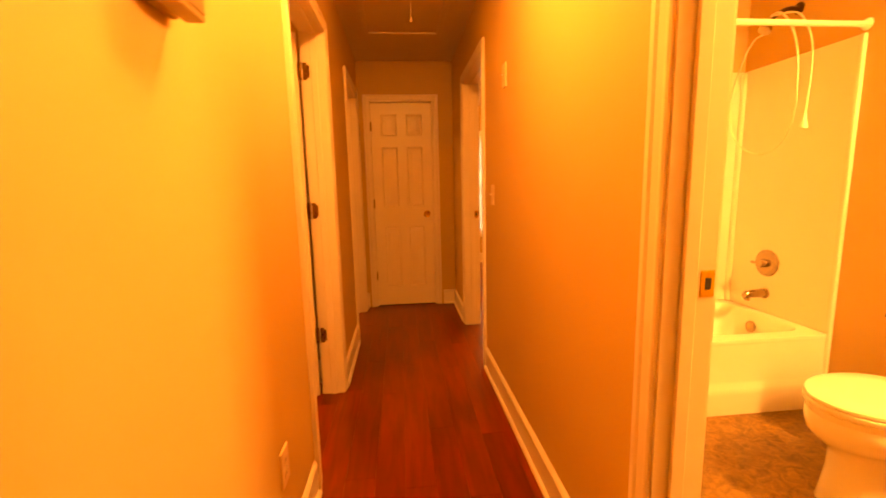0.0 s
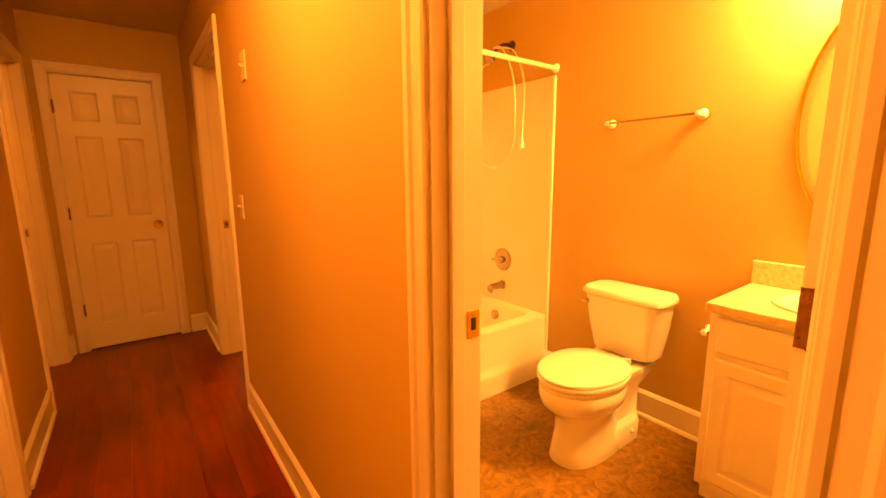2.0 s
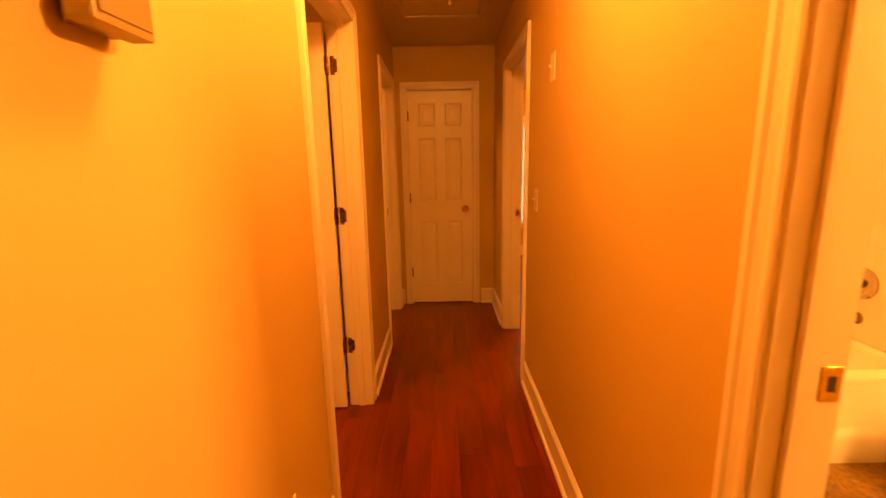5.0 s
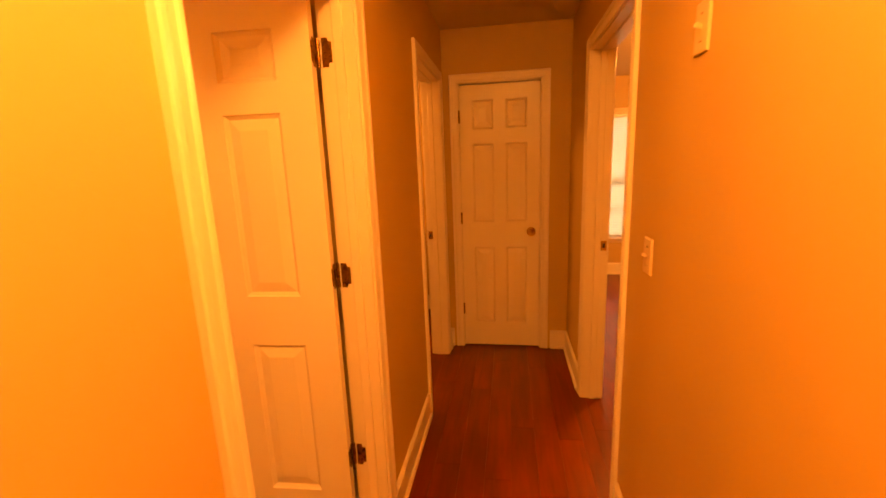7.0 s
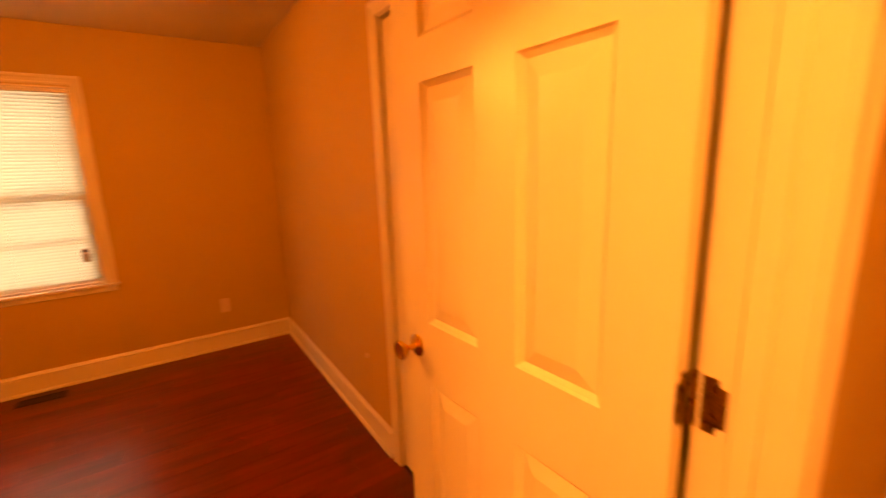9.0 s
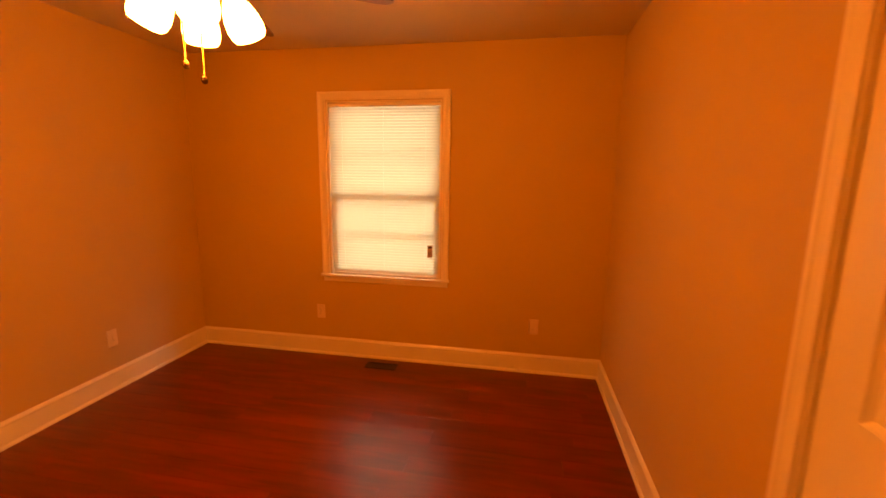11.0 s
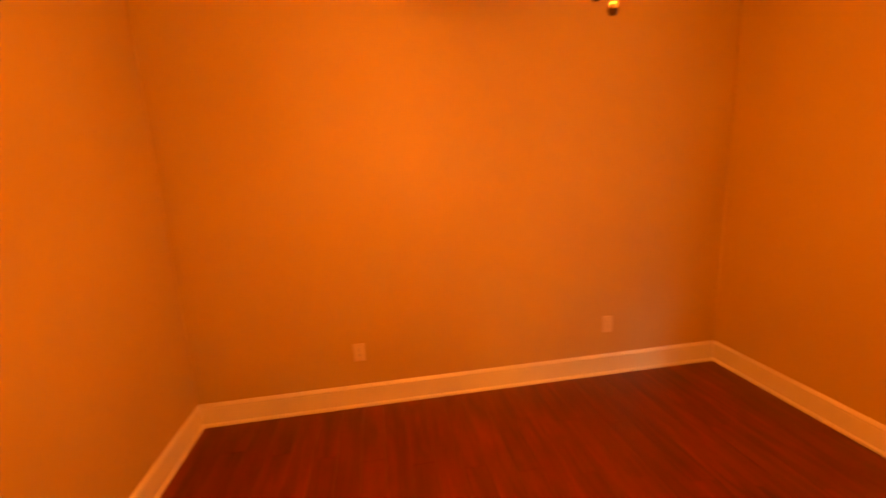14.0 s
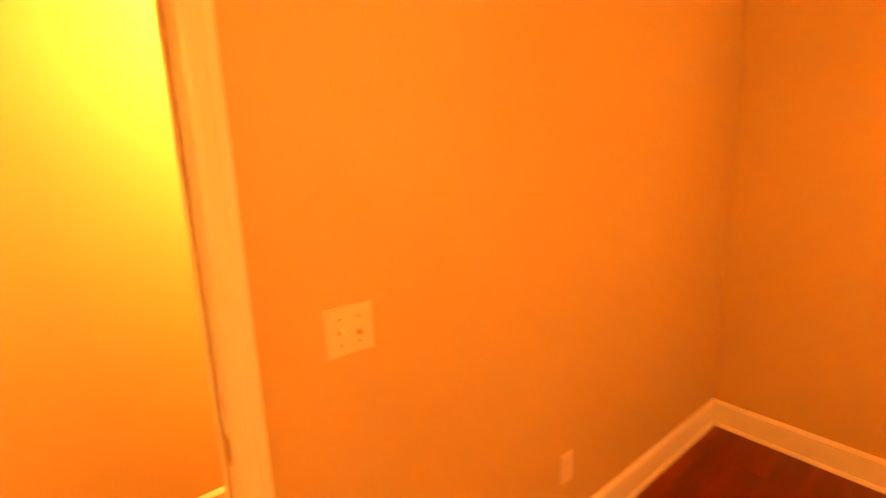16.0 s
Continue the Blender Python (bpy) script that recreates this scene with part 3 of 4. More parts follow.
        for k in range(5):
            part("print_bar", B(w - 0.097, w - 0.068, 0.0009, 0.0014, z0 + 0.178 + k * 0.010, z0 + 0.181 + k * 0.010), INK, tg)
    bk = new("sky_backdrop", finish("sky_backdrop", B(-0.6, w + 0.6, 0.9, 0.91, z0 - 0.8, z1 + 0.8), SKYB))
    bk.matrix_world = m
    tagged(bk, "bright hazy sky outside the window", "backdrop", kind="structure")
    return p


window_unit("window_1", "white sash window with stool and apron in the bedroom", wall_matrix(BW, WIN[0], "e"), WIN[1] - WIN[0], WIN[2], WIN[3], WINDOW_WATTS, True)
window_unit("window_2", "white sash window in the far room", wall_matrix(WIN3[0], R3N, "s"), WIN3[1] - WIN3[0], WIN3[2], WIN3[3], WINDOW_WATTS, True)


# ---------------------------------------------------------------- plates, boxes, vents
def plate_base(name, label, cat, m, w=0.07, h=0.115, group=""):
    p = thing(name, label, cat, m, group)
    bm = bmesh.new()
    r = lambda u, d: [Vector((x, -d, z)) for x, z in ((-w / 2 + u, -h / 2 + u), (w / 2 - u, -h / 2 + u), (w / 2 - u, h / 2 - u), (-w / 2 + u, h / 2 - u))]
    ring_loft(bm, [r(0, 0), r(0, 0.003), r(0.004, 0.0058), r(0.006, 0.006)])
    part("cover_plate", bm, PLATE, p)
    return p


def outlet(x, y, z, side):
    p = plate_base("wall_outlet", "ivory duplex electrical outlet low on a tan wall", "outlet", wall_matrix(x, y, side) @ pose(0, 0, z), group="wall outlets")
    for dz in (-0.0195, 0.0195):
        bm = lathe(bmesh.new(), [(0.0165, 0), (0.0165, 0.0015), (0.0155, 0.002), (0, 0.002)], 20, pose(0, -0.0058, dz, 90, 0, 0))
        f_ = part("receptacle", bm, PLATE, p)
        for dx in (-0.0062, 0.0062):
            # dark bars drawn for the shade in the contact slots
            part("slot", B(dx - 0.001, dx + 0.001, -0.0082, -0.0077, dz - 0.001, dz + 0.007), SLOT_SHADE, f_)
    part("screw", lathe(bmesh.new(), [(0.003, 0), (0.002, 0.001), (0, 0.001)], 8, pose(0, -0.006, 0, 90, 0, 0)), CHROME, p)


def switch(x, y, z, side, gangs=1, label="ivory toggle light switch on a tan wall"):
    p = plate_base("light_switch", label, "light switch", wall_matrix(x, y, side) @ pose(0, 0, z), w=0.07 + 0.046 * (gangs - 1), group="light switches")
    for g in range(gangs):
        dx = (g - (gangs - 1) / 2) * 0.046
        part("slot", B(dx - 0.005, dx + 0.005, -0.0064, -0.0059, -0.012, 0.012), PLATE, p)
        t_ = bmesh.new()
        box(t_, -0.004, 0.004, -0.017, 0, -0.0055, 0.0055, b=0.0012)
        t_.transform(pose(dx, -0.005, 0, 0, 0, 0) @ pose(0, 0, 0, -24 if g == 0 else 24, 0, 0))
        part("toggle", t_, PLATE, p)
        for dz in (-0.030, 0.030):
            part("screw", lathe(bmesh.new(), [(0.003, 0), (0.002, 0.001), (0, 0.001)], 8, pose(dx, -0.006, dz, 90, 0, 0)), CHROME, p)


outlet(-3.065, BS, 0.365, "n")
outlet(-1.395, BS, 0.365, "n")
outlet(BW, 0.27, 0.365, "e")
outlet(BW, 1.985, 0.365, "e")
outlet(BE, 0.49, 0.365, "w")
outlet(HW, 1.10, 0.385, "e")
switch(BE, 1.284, 1.105, "w", 2, "ivory two-gang toggle switch plate beside the bedroom door")
switch(HE, 2.318, 1.155, "w")
switch(HE, 2.042, 1.748, "w", label="ivory toggle switch set high on the hallway wall")

# small white cap on the bedroom's north wall
cap = thing("wall_bumper", "small white round rubber bumper on the wall", "wall bumper", wall_matrix(-2.14, BN, "s") @ pose(0, 0, 0.455))
part("disc", lathe(bmesh.new(), [(0.014, 0), (0.014, 0.006), (0.010, 0.011), (0.004, 0.013), (0, 0.013)], 18, pose(0, 0, 0, 90, 0, 0)), PLATE, cap, smooth=True)

# thermostat box on the hallway's west wall
th = thing("thermostat", "aged beige square thermostat box with a round dial", "thermostat", wall_matrix(HW, 0.660, "e") @ pose(0, 0, 1.586))
part("back_plate", B(-0.026, 0.048, -0.018, 0, -0.085, 0.085, b=0.003), BOXM, th)
# near-black filler: painted shade between back plate and cover
part("gap_shade", B(-0.030, 0.043, -0.024, -0.018, -0.080, 0.080), SLOT_SHADE, th)
part("cover", B(-0.051, 0.051, -0.058, -0.024, -0.090, 0.090, b=0.005, seg=2), BOXM, th)
# face turned from the lamp: its shade is put into this darker brown
part("face", B(-0.043, 0.043, -0.0605, -0.0575, -0.080, 0.080, b=0.001), material("shaded_face", (0.26, 0.17, 0.10), 0.35, var=0.1), th, "flat face painted a darker, shaded brown")
part("dial", lathe(bmesh.new(), [(0.020, 0), (0.020, 0.006), (0.015, 0.010), (0, 0.010)], 20, pose(0, -0.060, -0.022, 90, 0, 0)), CHROME, th, "round metal dial", True)

# brown floor register under the window
vr = thing("floor_register", "dark brown louvred metal floor register by the baseboard", "floor vent", pose(-3.765, 0.832, 0))
part("frame", box(box(box(B(-0.05, -0.040, -0.125, 0.125, 0.0005, 0.006, b=0.001), 0.040, 0.05, -0.125, 0.125, 0.0005, 0.006, b=0.001),
                      -0.040, 0.040, -0.125, -0.113, 0.0005, 0.006, b=0.001), -0.040, 0.040, 0.113, 0.125, 0.0005, 0.006, b=0.001), VENT, vr)
# dark sheet added for the shade seen between the louvres
part("shade_sheet", B(-0.040, 0.040, -0.113, 0.113, 0.0005, 0.0015), SLOT_SHADE, vr)
for i in range(14):
    part("louvre", B(-0.040, 0.040, -0.108 + i * 0.0165, -0.102 + i * 0.0165, 0.0018, 0.0052), VENT, vr)

# attic hatch
ah = thing("attic_hatch", "painted attic stair hatch with trim in the hallway ceiling", "attic hatch", pose(0.135, 0, H))
hy0, hy1, hx = 1.95, 3.40, 0.30
part("panel", B(-hx + 0.045, hx - 0.045, hy0 + 0.045, hy1 - 0.045, -0.007, -0.0005, b=0.001), CEIL, ah)
for a in ((-hx, -hx + 0.04, hy0, hy1), (hx - 0.04, hx, hy0, hy1), (-hx + 0.04, hx - 0.04, hy0, hy0 + 0.04), (-hx + 0.04, hx - 0.04, hy1 - 0.04, hy1)):
    part("trim", B(*a, -0.016, -0.0005, b=0.003), CEIL, ah)
part("pull_cord", tube(bmesh.new(), [(0.045, 2.80, -0.006), (0.045, 2.80, -0.105)], 0.0016, 6), CORD, ah, "thin white pull cord")
part("pull_knob", lathe(bmesh.new(), [(0.003, 0.0), (0.005, -0.012), (0.009, -0.030), (0.008, -0.034), (0, -0.035)], 12, pose(0.045, 2.80, -0.10)), PLATE, ah, "white plastic bell knob", True)

# ceiling lights
def dome_light(label, x, y, glass):
    cl = thing("ceiling_light", label, "ceiling light", pose(x, y, H), "dome lights")
    part("pan", lathe(bmesh.new(), [(0.15, -0.0005), (0.15, -0.018), (0.13, -0.022)], 32), BRASS, cl, "brass pan", True)
    part("dome", lathe(bmesh.new(), [(0.135, -0.0225), (0.13, -0.045), (0.10, -0.080), (0.05, -0.098), (0, -0.102)], 32), glass, cl, "frosted glass dome", True)


dome_light("lit frosted dome light on the hallway ceiling", 0.145, 1.15, DOME)
dome_light("lit frosted dome light on the far room's ceiling", 1.75, 4.6, DOME_SIDE)
dome_light("lit frosted dome light on the side room's ceiling", -1.25, 3.95, DOME_DIM)


# ---------------------------------------------------------------- ceiling fan in the bedroom
FX, FY = -2.07, 0.835
fan = thing("ceiling_fan", "bronze ceiling fan with dark blades and lit glass shades", "ceiling fan", pose(FX, FY, H))
part("canopy", lathe(bmesh.new(), [(0.07, -0.0005), (0.068, -0.02), (0.045, -0.055), (0.016, -0.062)], 28), BRONZE, fan, smooth=True)
part("downrod", lathe(bmesh.new(), [(0.012, -0.06), (0.012, -0.18)], 16), BRONZE, fan, smooth=True)
part("motor", lathe(bmesh.new(), [(0.03, -0.175), (0.08, -0.188), (0.115, -0.21), (0.12, -0.25), (0.105, -0.28), (0.075, -0.295), (0.05, -0.30)], 36), BRONZE, fan, smooth=True)
part("switch_housing", lathe(bmesh.new(), [(0.05, -0.298), (0.055, -0.315), (0.052, -0.345), (0.035, -0.362), (0.012, -0.37), (0, -0.372)], 28), BRASS, fan, smooth=True)
for k in range(5):
    mb = pose(0, 0, -0.305, 0, 0, 124 + 72 * k)
    bm = bmesh.new()
    half = [(0.16, 0.045), (0.22, 0.054), (0.34, 0.062), (0.48, 0.068), (0.580, 0.066), (0.610, 0.052), (0.622, 0.025)]
    outline = half + [(x, -y) for x, y in reversed(half)]
    ring_loft(bm, [[mb @ Matrix.Rotation(radians(12), 4, "X") @ Vector((x, y, z)) for x, y in outline] for z in (-0.003, 0.003)])
    bl_ = part("blade", bm, BLADE, fan, "dark walnut blade")
    bm = bmesh.new()
    tube(bm, [mb @ Vector(v) for v in ((0.07, 0, 0.012), (0.11, 0, -0.008), (0.15, 0, -0.006))], 0.011, 8)
    box_ = B(0.14, 0.24, -0.03, 0.03, -0.0085, -0.0035, b=0.002)
    box_.transform(mb @ Matrix.Rotation(radians(12), 4, "X"))
    part("blade_iron", bm, BRONZE, bl_)
    part("bracket", box_, BRONZE, bl_)
for k in range(4):
    ms = pose(0, 0, -0.335, 0, 0, 38 + 90 * k)
    arm = part("lamp_arm", tube(bmesh.new(), smooth_path([ms @ Vector(v) for v in ((0.035, 0, 0.0), (0.06, 0, 0.010), (0.080, 0, -0.004), (0.086, 0, -0.026))], 5), 0.008, 10), BRASS, fan, smooth=True)
    mt = ms @ pose(0.084, 0, -0.022, 0, -24, 0)
    part("fitter", lathe(bmesh.new(), [(0.012, 0.004), (0.026, 0), (0.027, -0.02)], 20, mt), BRASS, arm, smooth=True)
    part("shade", lathe(bmesh.new(), [(0.022, -0.014), (0.031, -0.028), (0.045, -0.052), (0.055, -0.085), (0.058, -0.112), (0.055, -0.134), (0.047, -0.147), (0.043, -0.1475), (0.044, -0.138), (0.0, -0.132)], 28, mt), SHADE, fan, "lit frosted bell glass shade", True)
for dx, dy, z in ((0.027, -0.039, -0.585), (0.027, 0.023, -0.632)):
    prof, zz = [(0.001, -0.35)], -0.35
    while zz > z + 0.006:
        prof += [(0.0030, zz - 0.0025), (0.0030, zz - 0.0065), (0.0011, zz - 0.009)]
        zz -= 0.009
    ch = part("pull_chain", lathe(bmesh.new(), prof, 8, pose(dx, dy, 0)), COPPER, fan, "copper bead pull chain", True)
    part("fob", lathe(bmesh.new(), [(0.003, 0.012), (0.009, 0.006), (0.0105, -0.003), (0.007, -0.012), (0, -0.014)], 10, pose(dx, dy, z - 0.008)), BRONZE, ch, "faceted dark bronze fob")


# ---------------------------------------------------------------- bathroom
# tub with its apron, rim and basin
tub = thing("bathtub", "white acrylic alcove bathtub with a stepped apron", "bathtub", pose(0, 0, 0))
RZ = 0.395


def rrect(x0, x1, y0, y1, r, z, n=6):
    pts = []
    for cx, cy, a0 in ((x1 - r, y1 - r, 0), (x0 + r, y1 - r, 90), (x0 + r, y0 + r, 180), (x1 - r, y0 + r, 270)):
        pts += [Vector((cx + r * math.cos(radians(a0 + 90 * k / n)), cy + r * math.sin(radians(a0 + 90 * k / n)), z)) for k in range(n + 1)]
    return pts


tx0, tx1, ty0, ty1 = XB + 0.003, XE - 0.003, TUBF, TUBN - 0.003
bm = bmesh.new()
ring_loft(bm, [rrect(tx0, tx1, ty0 + 0.006, ty1, 0.006, RZ - 0.026), rrect(tx0, tx1, ty0 + 0.003, ty1, 0.008, RZ - 0.012), rrect(tx0 + 0.006, tx1 - 0.006, ty0 + 0.007, ty1 - 0.006, 0.012, RZ),
               rrect(tx0 + 0.075, tx1 - 0.055, ty0 + 0.085, ty1 - 0.055, 0.10, RZ - 0.001), rrect(tx0 + 0.09, tx1 - 0.066, ty0 + 0.10, ty1 - 0.068, 0.10, RZ - 0.02),
               rrect(tx0 + 0.17, tx1 - 0.095, ty0 + 0.13, ty1 - 0.10, 0.11, 0.16), rrect(tx0 + 0.25, tx1 - 0.14, ty0 + 0.18, ty1 - 0.15, 0.10, 0.10)], cap0=False)
part("basin", bm, ACRYL, tub, smooth=True)
APRON = ((0.05, RZ - 0.022), (0.007, RZ - 0.022), (0.005, 0.30), (0.001, 0.175), (-0.004, 0.158), (-0.015, 0.140), (-0.020, 0.128), (-0.022, 0.11), (-0.022, 0.001), (0.05, 0.001))
part("apron", ring_loft(bmesh.new(), [[Vector((x, ty0 + u, z)) for u, z in APRON] for x in (tx0, tx1)]), ACRYL, tub, smooth=True)
ov = part("overflow_plate", lathe(bmesh.new(), [(0.036, 0), (0.036, 0.004), (0.030, 0.008), (0, 0.010)], 24, pose(tx1 - 0.080, 2.20, 0.305, 0, -82, 0)), CHROME, tub, "round chrome overflow plate", True)
part("screw", lathe(bmesh.new(), [(0.006, 0), (0.004, 0.004), (0, 0.004)], 10, pose(tx1 - 0.091, 2.20, 0.306, 0, -82, 0)), BRASS, ov)

sr = thing("tub_surround", "white acrylic three-wall tub surround panels", "tub surround")
ST = 1.882
part("panel", B(XE - 0.012, XE - 0.001, TUBF + 0.018, TUBN - 0.014, RZ + 0.001, ST, b=0.003), ACRYL, sr)
part("panel", B(XB + 0.014, XE - 0.014, TUBN - 0.012, TUBN - 0.001, RZ + 0.001, ST, b=0.003), ACRYL, sr)
part("panel", B(XB + 0.001, XB + 0.012, TUBF + 0.018, TUBN - 0.014, RZ + 0.001, ST, b=0.003), ACRYL, sr)
for x0, x1 in ((XE - 0.022, XE - 0.0005), (XB + 0.0005, XB + 0.022)):
    part("flange", B(x0, x1, TUBF - 0.008, TUBF + 0.017, 0.002 if x0 > 1 else RZ + 0.002, ST, b=0.008, seg=3), ACRYL, sr, "rounded white edge strip")
    part("cove", lathe(bmesh.new(), [(0.020, RZ + 0.004), (0.020, ST - 0.01)], 12, pose((XE - 0.016) if x0 > 1 else XB + 0.016, TUBN - 0.016, 0)), ACRYL, sr)

rod = thing("shower_rod", "white painted shower curtain rod across the tub", "curtain rod")
part("rod", tube(bmesh.new(), [(XB + 0.001, 1.795, 1.922), (XE - 0.001, 1.795, 1.922)], 0.0135, 16), ACRYL, rod, smooth=True)
for x, a in ((XB + 0.0005, 90), (XE - 0.0005, -90)):
    part("flange", lathe(bmesh.new(), [(0.028, 0), (0.026, 0.008), (0.016, 0.016), (0.0135, 0.024)], 20, pose(x, 1.795, 1.922, 0, a, 0)), ACRYL, rod, smooth=True)

VY = 2.20
vt = thing("tub_valve", "chrome single-handle tub and shower valve", "faucet valve", pose(XE - 0.012, VY, 0.704, 0, -90, 0))
part("escutcheon", lathe(bmesh.new(), [(0.082, 0), (0.082, 0.004), (0.072, 0.010), (0.03, 0.014), (0.0, 0.014)], 36), CHROME, vt, smooth=True)
part("handle_hub", lathe(bmesh.new(), [(0.026, 0.012), (0.024, 0.035), (0.018, 0.052), (0, 0.054)], 24), CHROME, vt, smooth=True)
part("lever", tube(bmesh.new(), [(0, 0, 0.045), (0.0, 0.03, 0.05), (0.0, 0.062, 0.048)], 0.008, 10), CHROME, vt, smooth=True)
sp = thing("tub_spout", "chrome tub spout on the surround", "tub spout", pose(XE - 0.012, VY, 0.517, 0, -90, 0))
part("flange", lathe(bmesh.new(), [(0.034, 0), (0.034, 0.005), (0.028, 0.010)], 24), CHROME, sp, smooth=True)
bm = bmesh.new()
ring_loft(bm, [[Vector((dz + r * math.cos(2 * math.pi * k / 18) * hgt, r * math.sin(2 * math.pi * k / 18), z)) for k in range(18)]
               for z, r, dz, hgt in ((0.008, 0.026, 0, 1), (0.05, 0.025, 0, 1), (0.10, 0.024, -0.002, 1), (0.128, 0.022, -0.006, 1.1), (0.138, 0.015, -0.010, 1.2))])
part("body", bm, CHROME, sp, smooth=True)
part("outlet", lathe(bmesh.new(), [(0.016, 0), (0.016, 0.03)], 16, pose(-0.040, 0, 0.115, 0, 90, 0)), CHROME, sp, smooth=True)

sh = thing("wall_shower", "bronze shower arm and head above the surround", "shower head", pose(0, -0.075, 0.008))
part("flange", lathe(bmesh.new(), [(0.032, 0), (0.030, 0.006), (0.014, 0.012)], 22, pose(XE - 0.0005, 2.235, 2.126, 0, -90, 0)), BRONZE, sh, smooth=True)
part("arm", tube(bmesh.new(), smooth_path([(XE, 2.235, 2.126), (2.22, 2.235, 2.122), (2.15, 2.22, 2.09), (2.10, 2.205, 2.045)], 6), 0.011, 12), BRONZE, sh, smooth=True)
part("head", lathe(bmesh.new(), [(0.012, 0.0), (0.015, 0.015), (0.020, 0.02), (0.032, 0.052), (0.033, 0.06), (0, 0.062)], 22, pose(2.10, 2.205, 2.045, 0, 215, 0)), CHROME, sh, smooth=True)

hs = thing("shower_hose", "white vinyl hose looped over the shower arm", "hose", pose(0, -0.035, -0.004))
loop = [(2.09, 2.19, 2.00), (2.085, 2.25, 1.985), (2.08, 2.31, 1.90), (2.08, 2.375, 1.72), (2.08, 2.378, 1.58), (2.08, 2.32, 1.44), (2.08, 2.22, 1.37), (2.08, 2.12, 1.352), (2.08, 2.02, 1.395), (2.08, 1.965, 1.50),
        (2.082, 1.955, 1.65), (2.085, 1.975, 1.85), (2.09, 2.03, 1.99), (2.11, 2.12, 2.085), (2.12, 2.19, 2.092), (2.10, 2.07, 2.065), (2.085, 1.975, 2.02), (2.08, 1.905, 1.90), (2.08, 1.885, 1.77), (2.08, 1.89, 1.62), (2.08, 1.897, 1.52)]
part("tubing", tube(bmesh.new(), smooth_path(loop, 6), 0.0045, 8), HOSE, hs, smooth=True)
part("end_fitting", lathe(bmesh.new(), [(0.008, 0.03), (0.010, 0.0), (0.017, -0.02), (0.018, -0.04), (0, -0.042)], 16, pose(2.08, 1.897, 1.50)), HOSE, hs, "white plastic end fitting", True)
part("clip", lathe(bmesh.new(), [(0.008, -0.010), (0.008, 0.010)], 10, pose(2.08, 2.13, 1.352, 90, 0, 0)), HOSE, hs)

# towel bar
tb = thing("towel_bar", "chrome towel bar on round porcelain posts", "towel bar")
part("bar", tube(bmesh.new(), [(XE - 0.055, 0.957, 1.560), (XE - 0.055, 1.402, 1.560)], 0.0055, 10), CHROME, tb, smooth=True)
for y in (0.957, 1.402):
    ps = part("post", lathe(bmesh.new(), [(0.026, 0), (0.025, 0.006), (0.018, 0.013), (0.011, 0.022), (0.010, 0.042), (0.012, 0.048), (0.013, 0.058), (0.008, 0.064), (0, 0.065)], 24, pose(XE - 0.0005, y, 1.560, 0, -90, 0)), PORC, tb, "white porcelain post", True)
    part("base_ring", lathe(bmesh.new(), [(0.031, 0), (0.031, 0.004), (0.027, 0.006)], 24, pose(XE - 0.0005, y, 1.560, 0, -90, 0)), BRASS, ps, smooth=True)

# toilet
to = thing("toilet", "white two-piece porcelain toilet with closed lid", "toilet", pose(-0.014, 1.150, 0))


def egg(cx, back, front, half, z, n=36, sq=2.0):
    """An egg-shaped ring: it reaches front towards -x and back towards +x."""
    pts = []
    for k in range(n):
        a = 2 * math.pi * k / n
        c, s_ = math.cos(a), math.sin(a)
        e = 2 / sq
        c2, s2 = math.copysign(abs(c) ** e, c), math.copysign(abs(s_) ** e, s_)
        pts.append(Vector((cx + (back if c > 0 else front) * c2, half * s2, z)))
    return pts


bm = bmesh.new()
ring_loft(bm, [egg(1.85, 0.17, 0.238, 0.118, 0.001, sq=2.5), egg(1.85, 0.17, 0.240, 0.120, 0.006, sq=2.5), egg(1.845, 0.165, 0.226, 0.112, 0.06, sq=2.4), egg(1.835, 0.16, 0.205, 0.104, 0.14, sq=2.3),
               egg(1.825, 0.155, 0.196, 0.104, 0.205, sq=2.2), egg(1.815, 0.165, 0.198, 0.110, 0.232), egg(1.80, 0.175, 0.222, 0.140, 0.262), egg(1.79, 0.19, 0.240, 0.168, 0.292), egg(1.79, 0.197, 0.246, 0.177, 0.325), egg(1.79, 0.20, 0.246, 0.177, 0.355),
               egg(1.79, 0.20, 0.242, 0.173, 0.366), egg(1.79, 0.20, 0.245, 0.176, 0.372), egg(1.79, 0.20, 0.247, 0.178, 0.388), egg(1.79, 0.195, 0.240, 0.172, 0.394)])
part("bowl", bm, PORC, to, smooth=True)
bm = bmesh.new()
ring_loft(bm, [rrect(1.86, 2.135, -0.112, 0.112, 0.055, 0.001), rrect(1.86, 2.135, -0.112, 0.112, 0.055, 0.095), rrect(1.87, 2.13, -0.104, 0.104, 0.05, 0.112), rrect(1.90, 2.14, -0.088, 0.088, 0.04, 0.13),
               rrect(1.91, 2.15, -0.085, 0.085, 0.04, 0.26), rrect(1.92, 2.20, -0.125, 0.125, 0.04, 0.35), rrect(1.93, 2.21, -0.13, 0.13, 0.04, 0.385)])
part("foot", bm, PORC, to, smooth=True)
for sg in (-1, 1):
    part("bolt_cap", lathe(bmesh.new(), [(0.013, 0), (0.012, 0.008), (0.006, 0.014), (0, 0.015)], 14, pose(2.03, sg * 0.110, 0.060, -90 * sg, 0, 0)), PORC, to, smooth=True)
bm = bmesh.new()
ring_loft(bm, [egg(1.79, 0.215, 0.252, 0.182, 0.396), egg(1.79, 0.217, 0.256, 0.186, 0.401), egg(1.79, 0.217, 0.256, 0.186, 0.411), egg(1.79, 0.214, 0.252, 0.182, 0.415)])
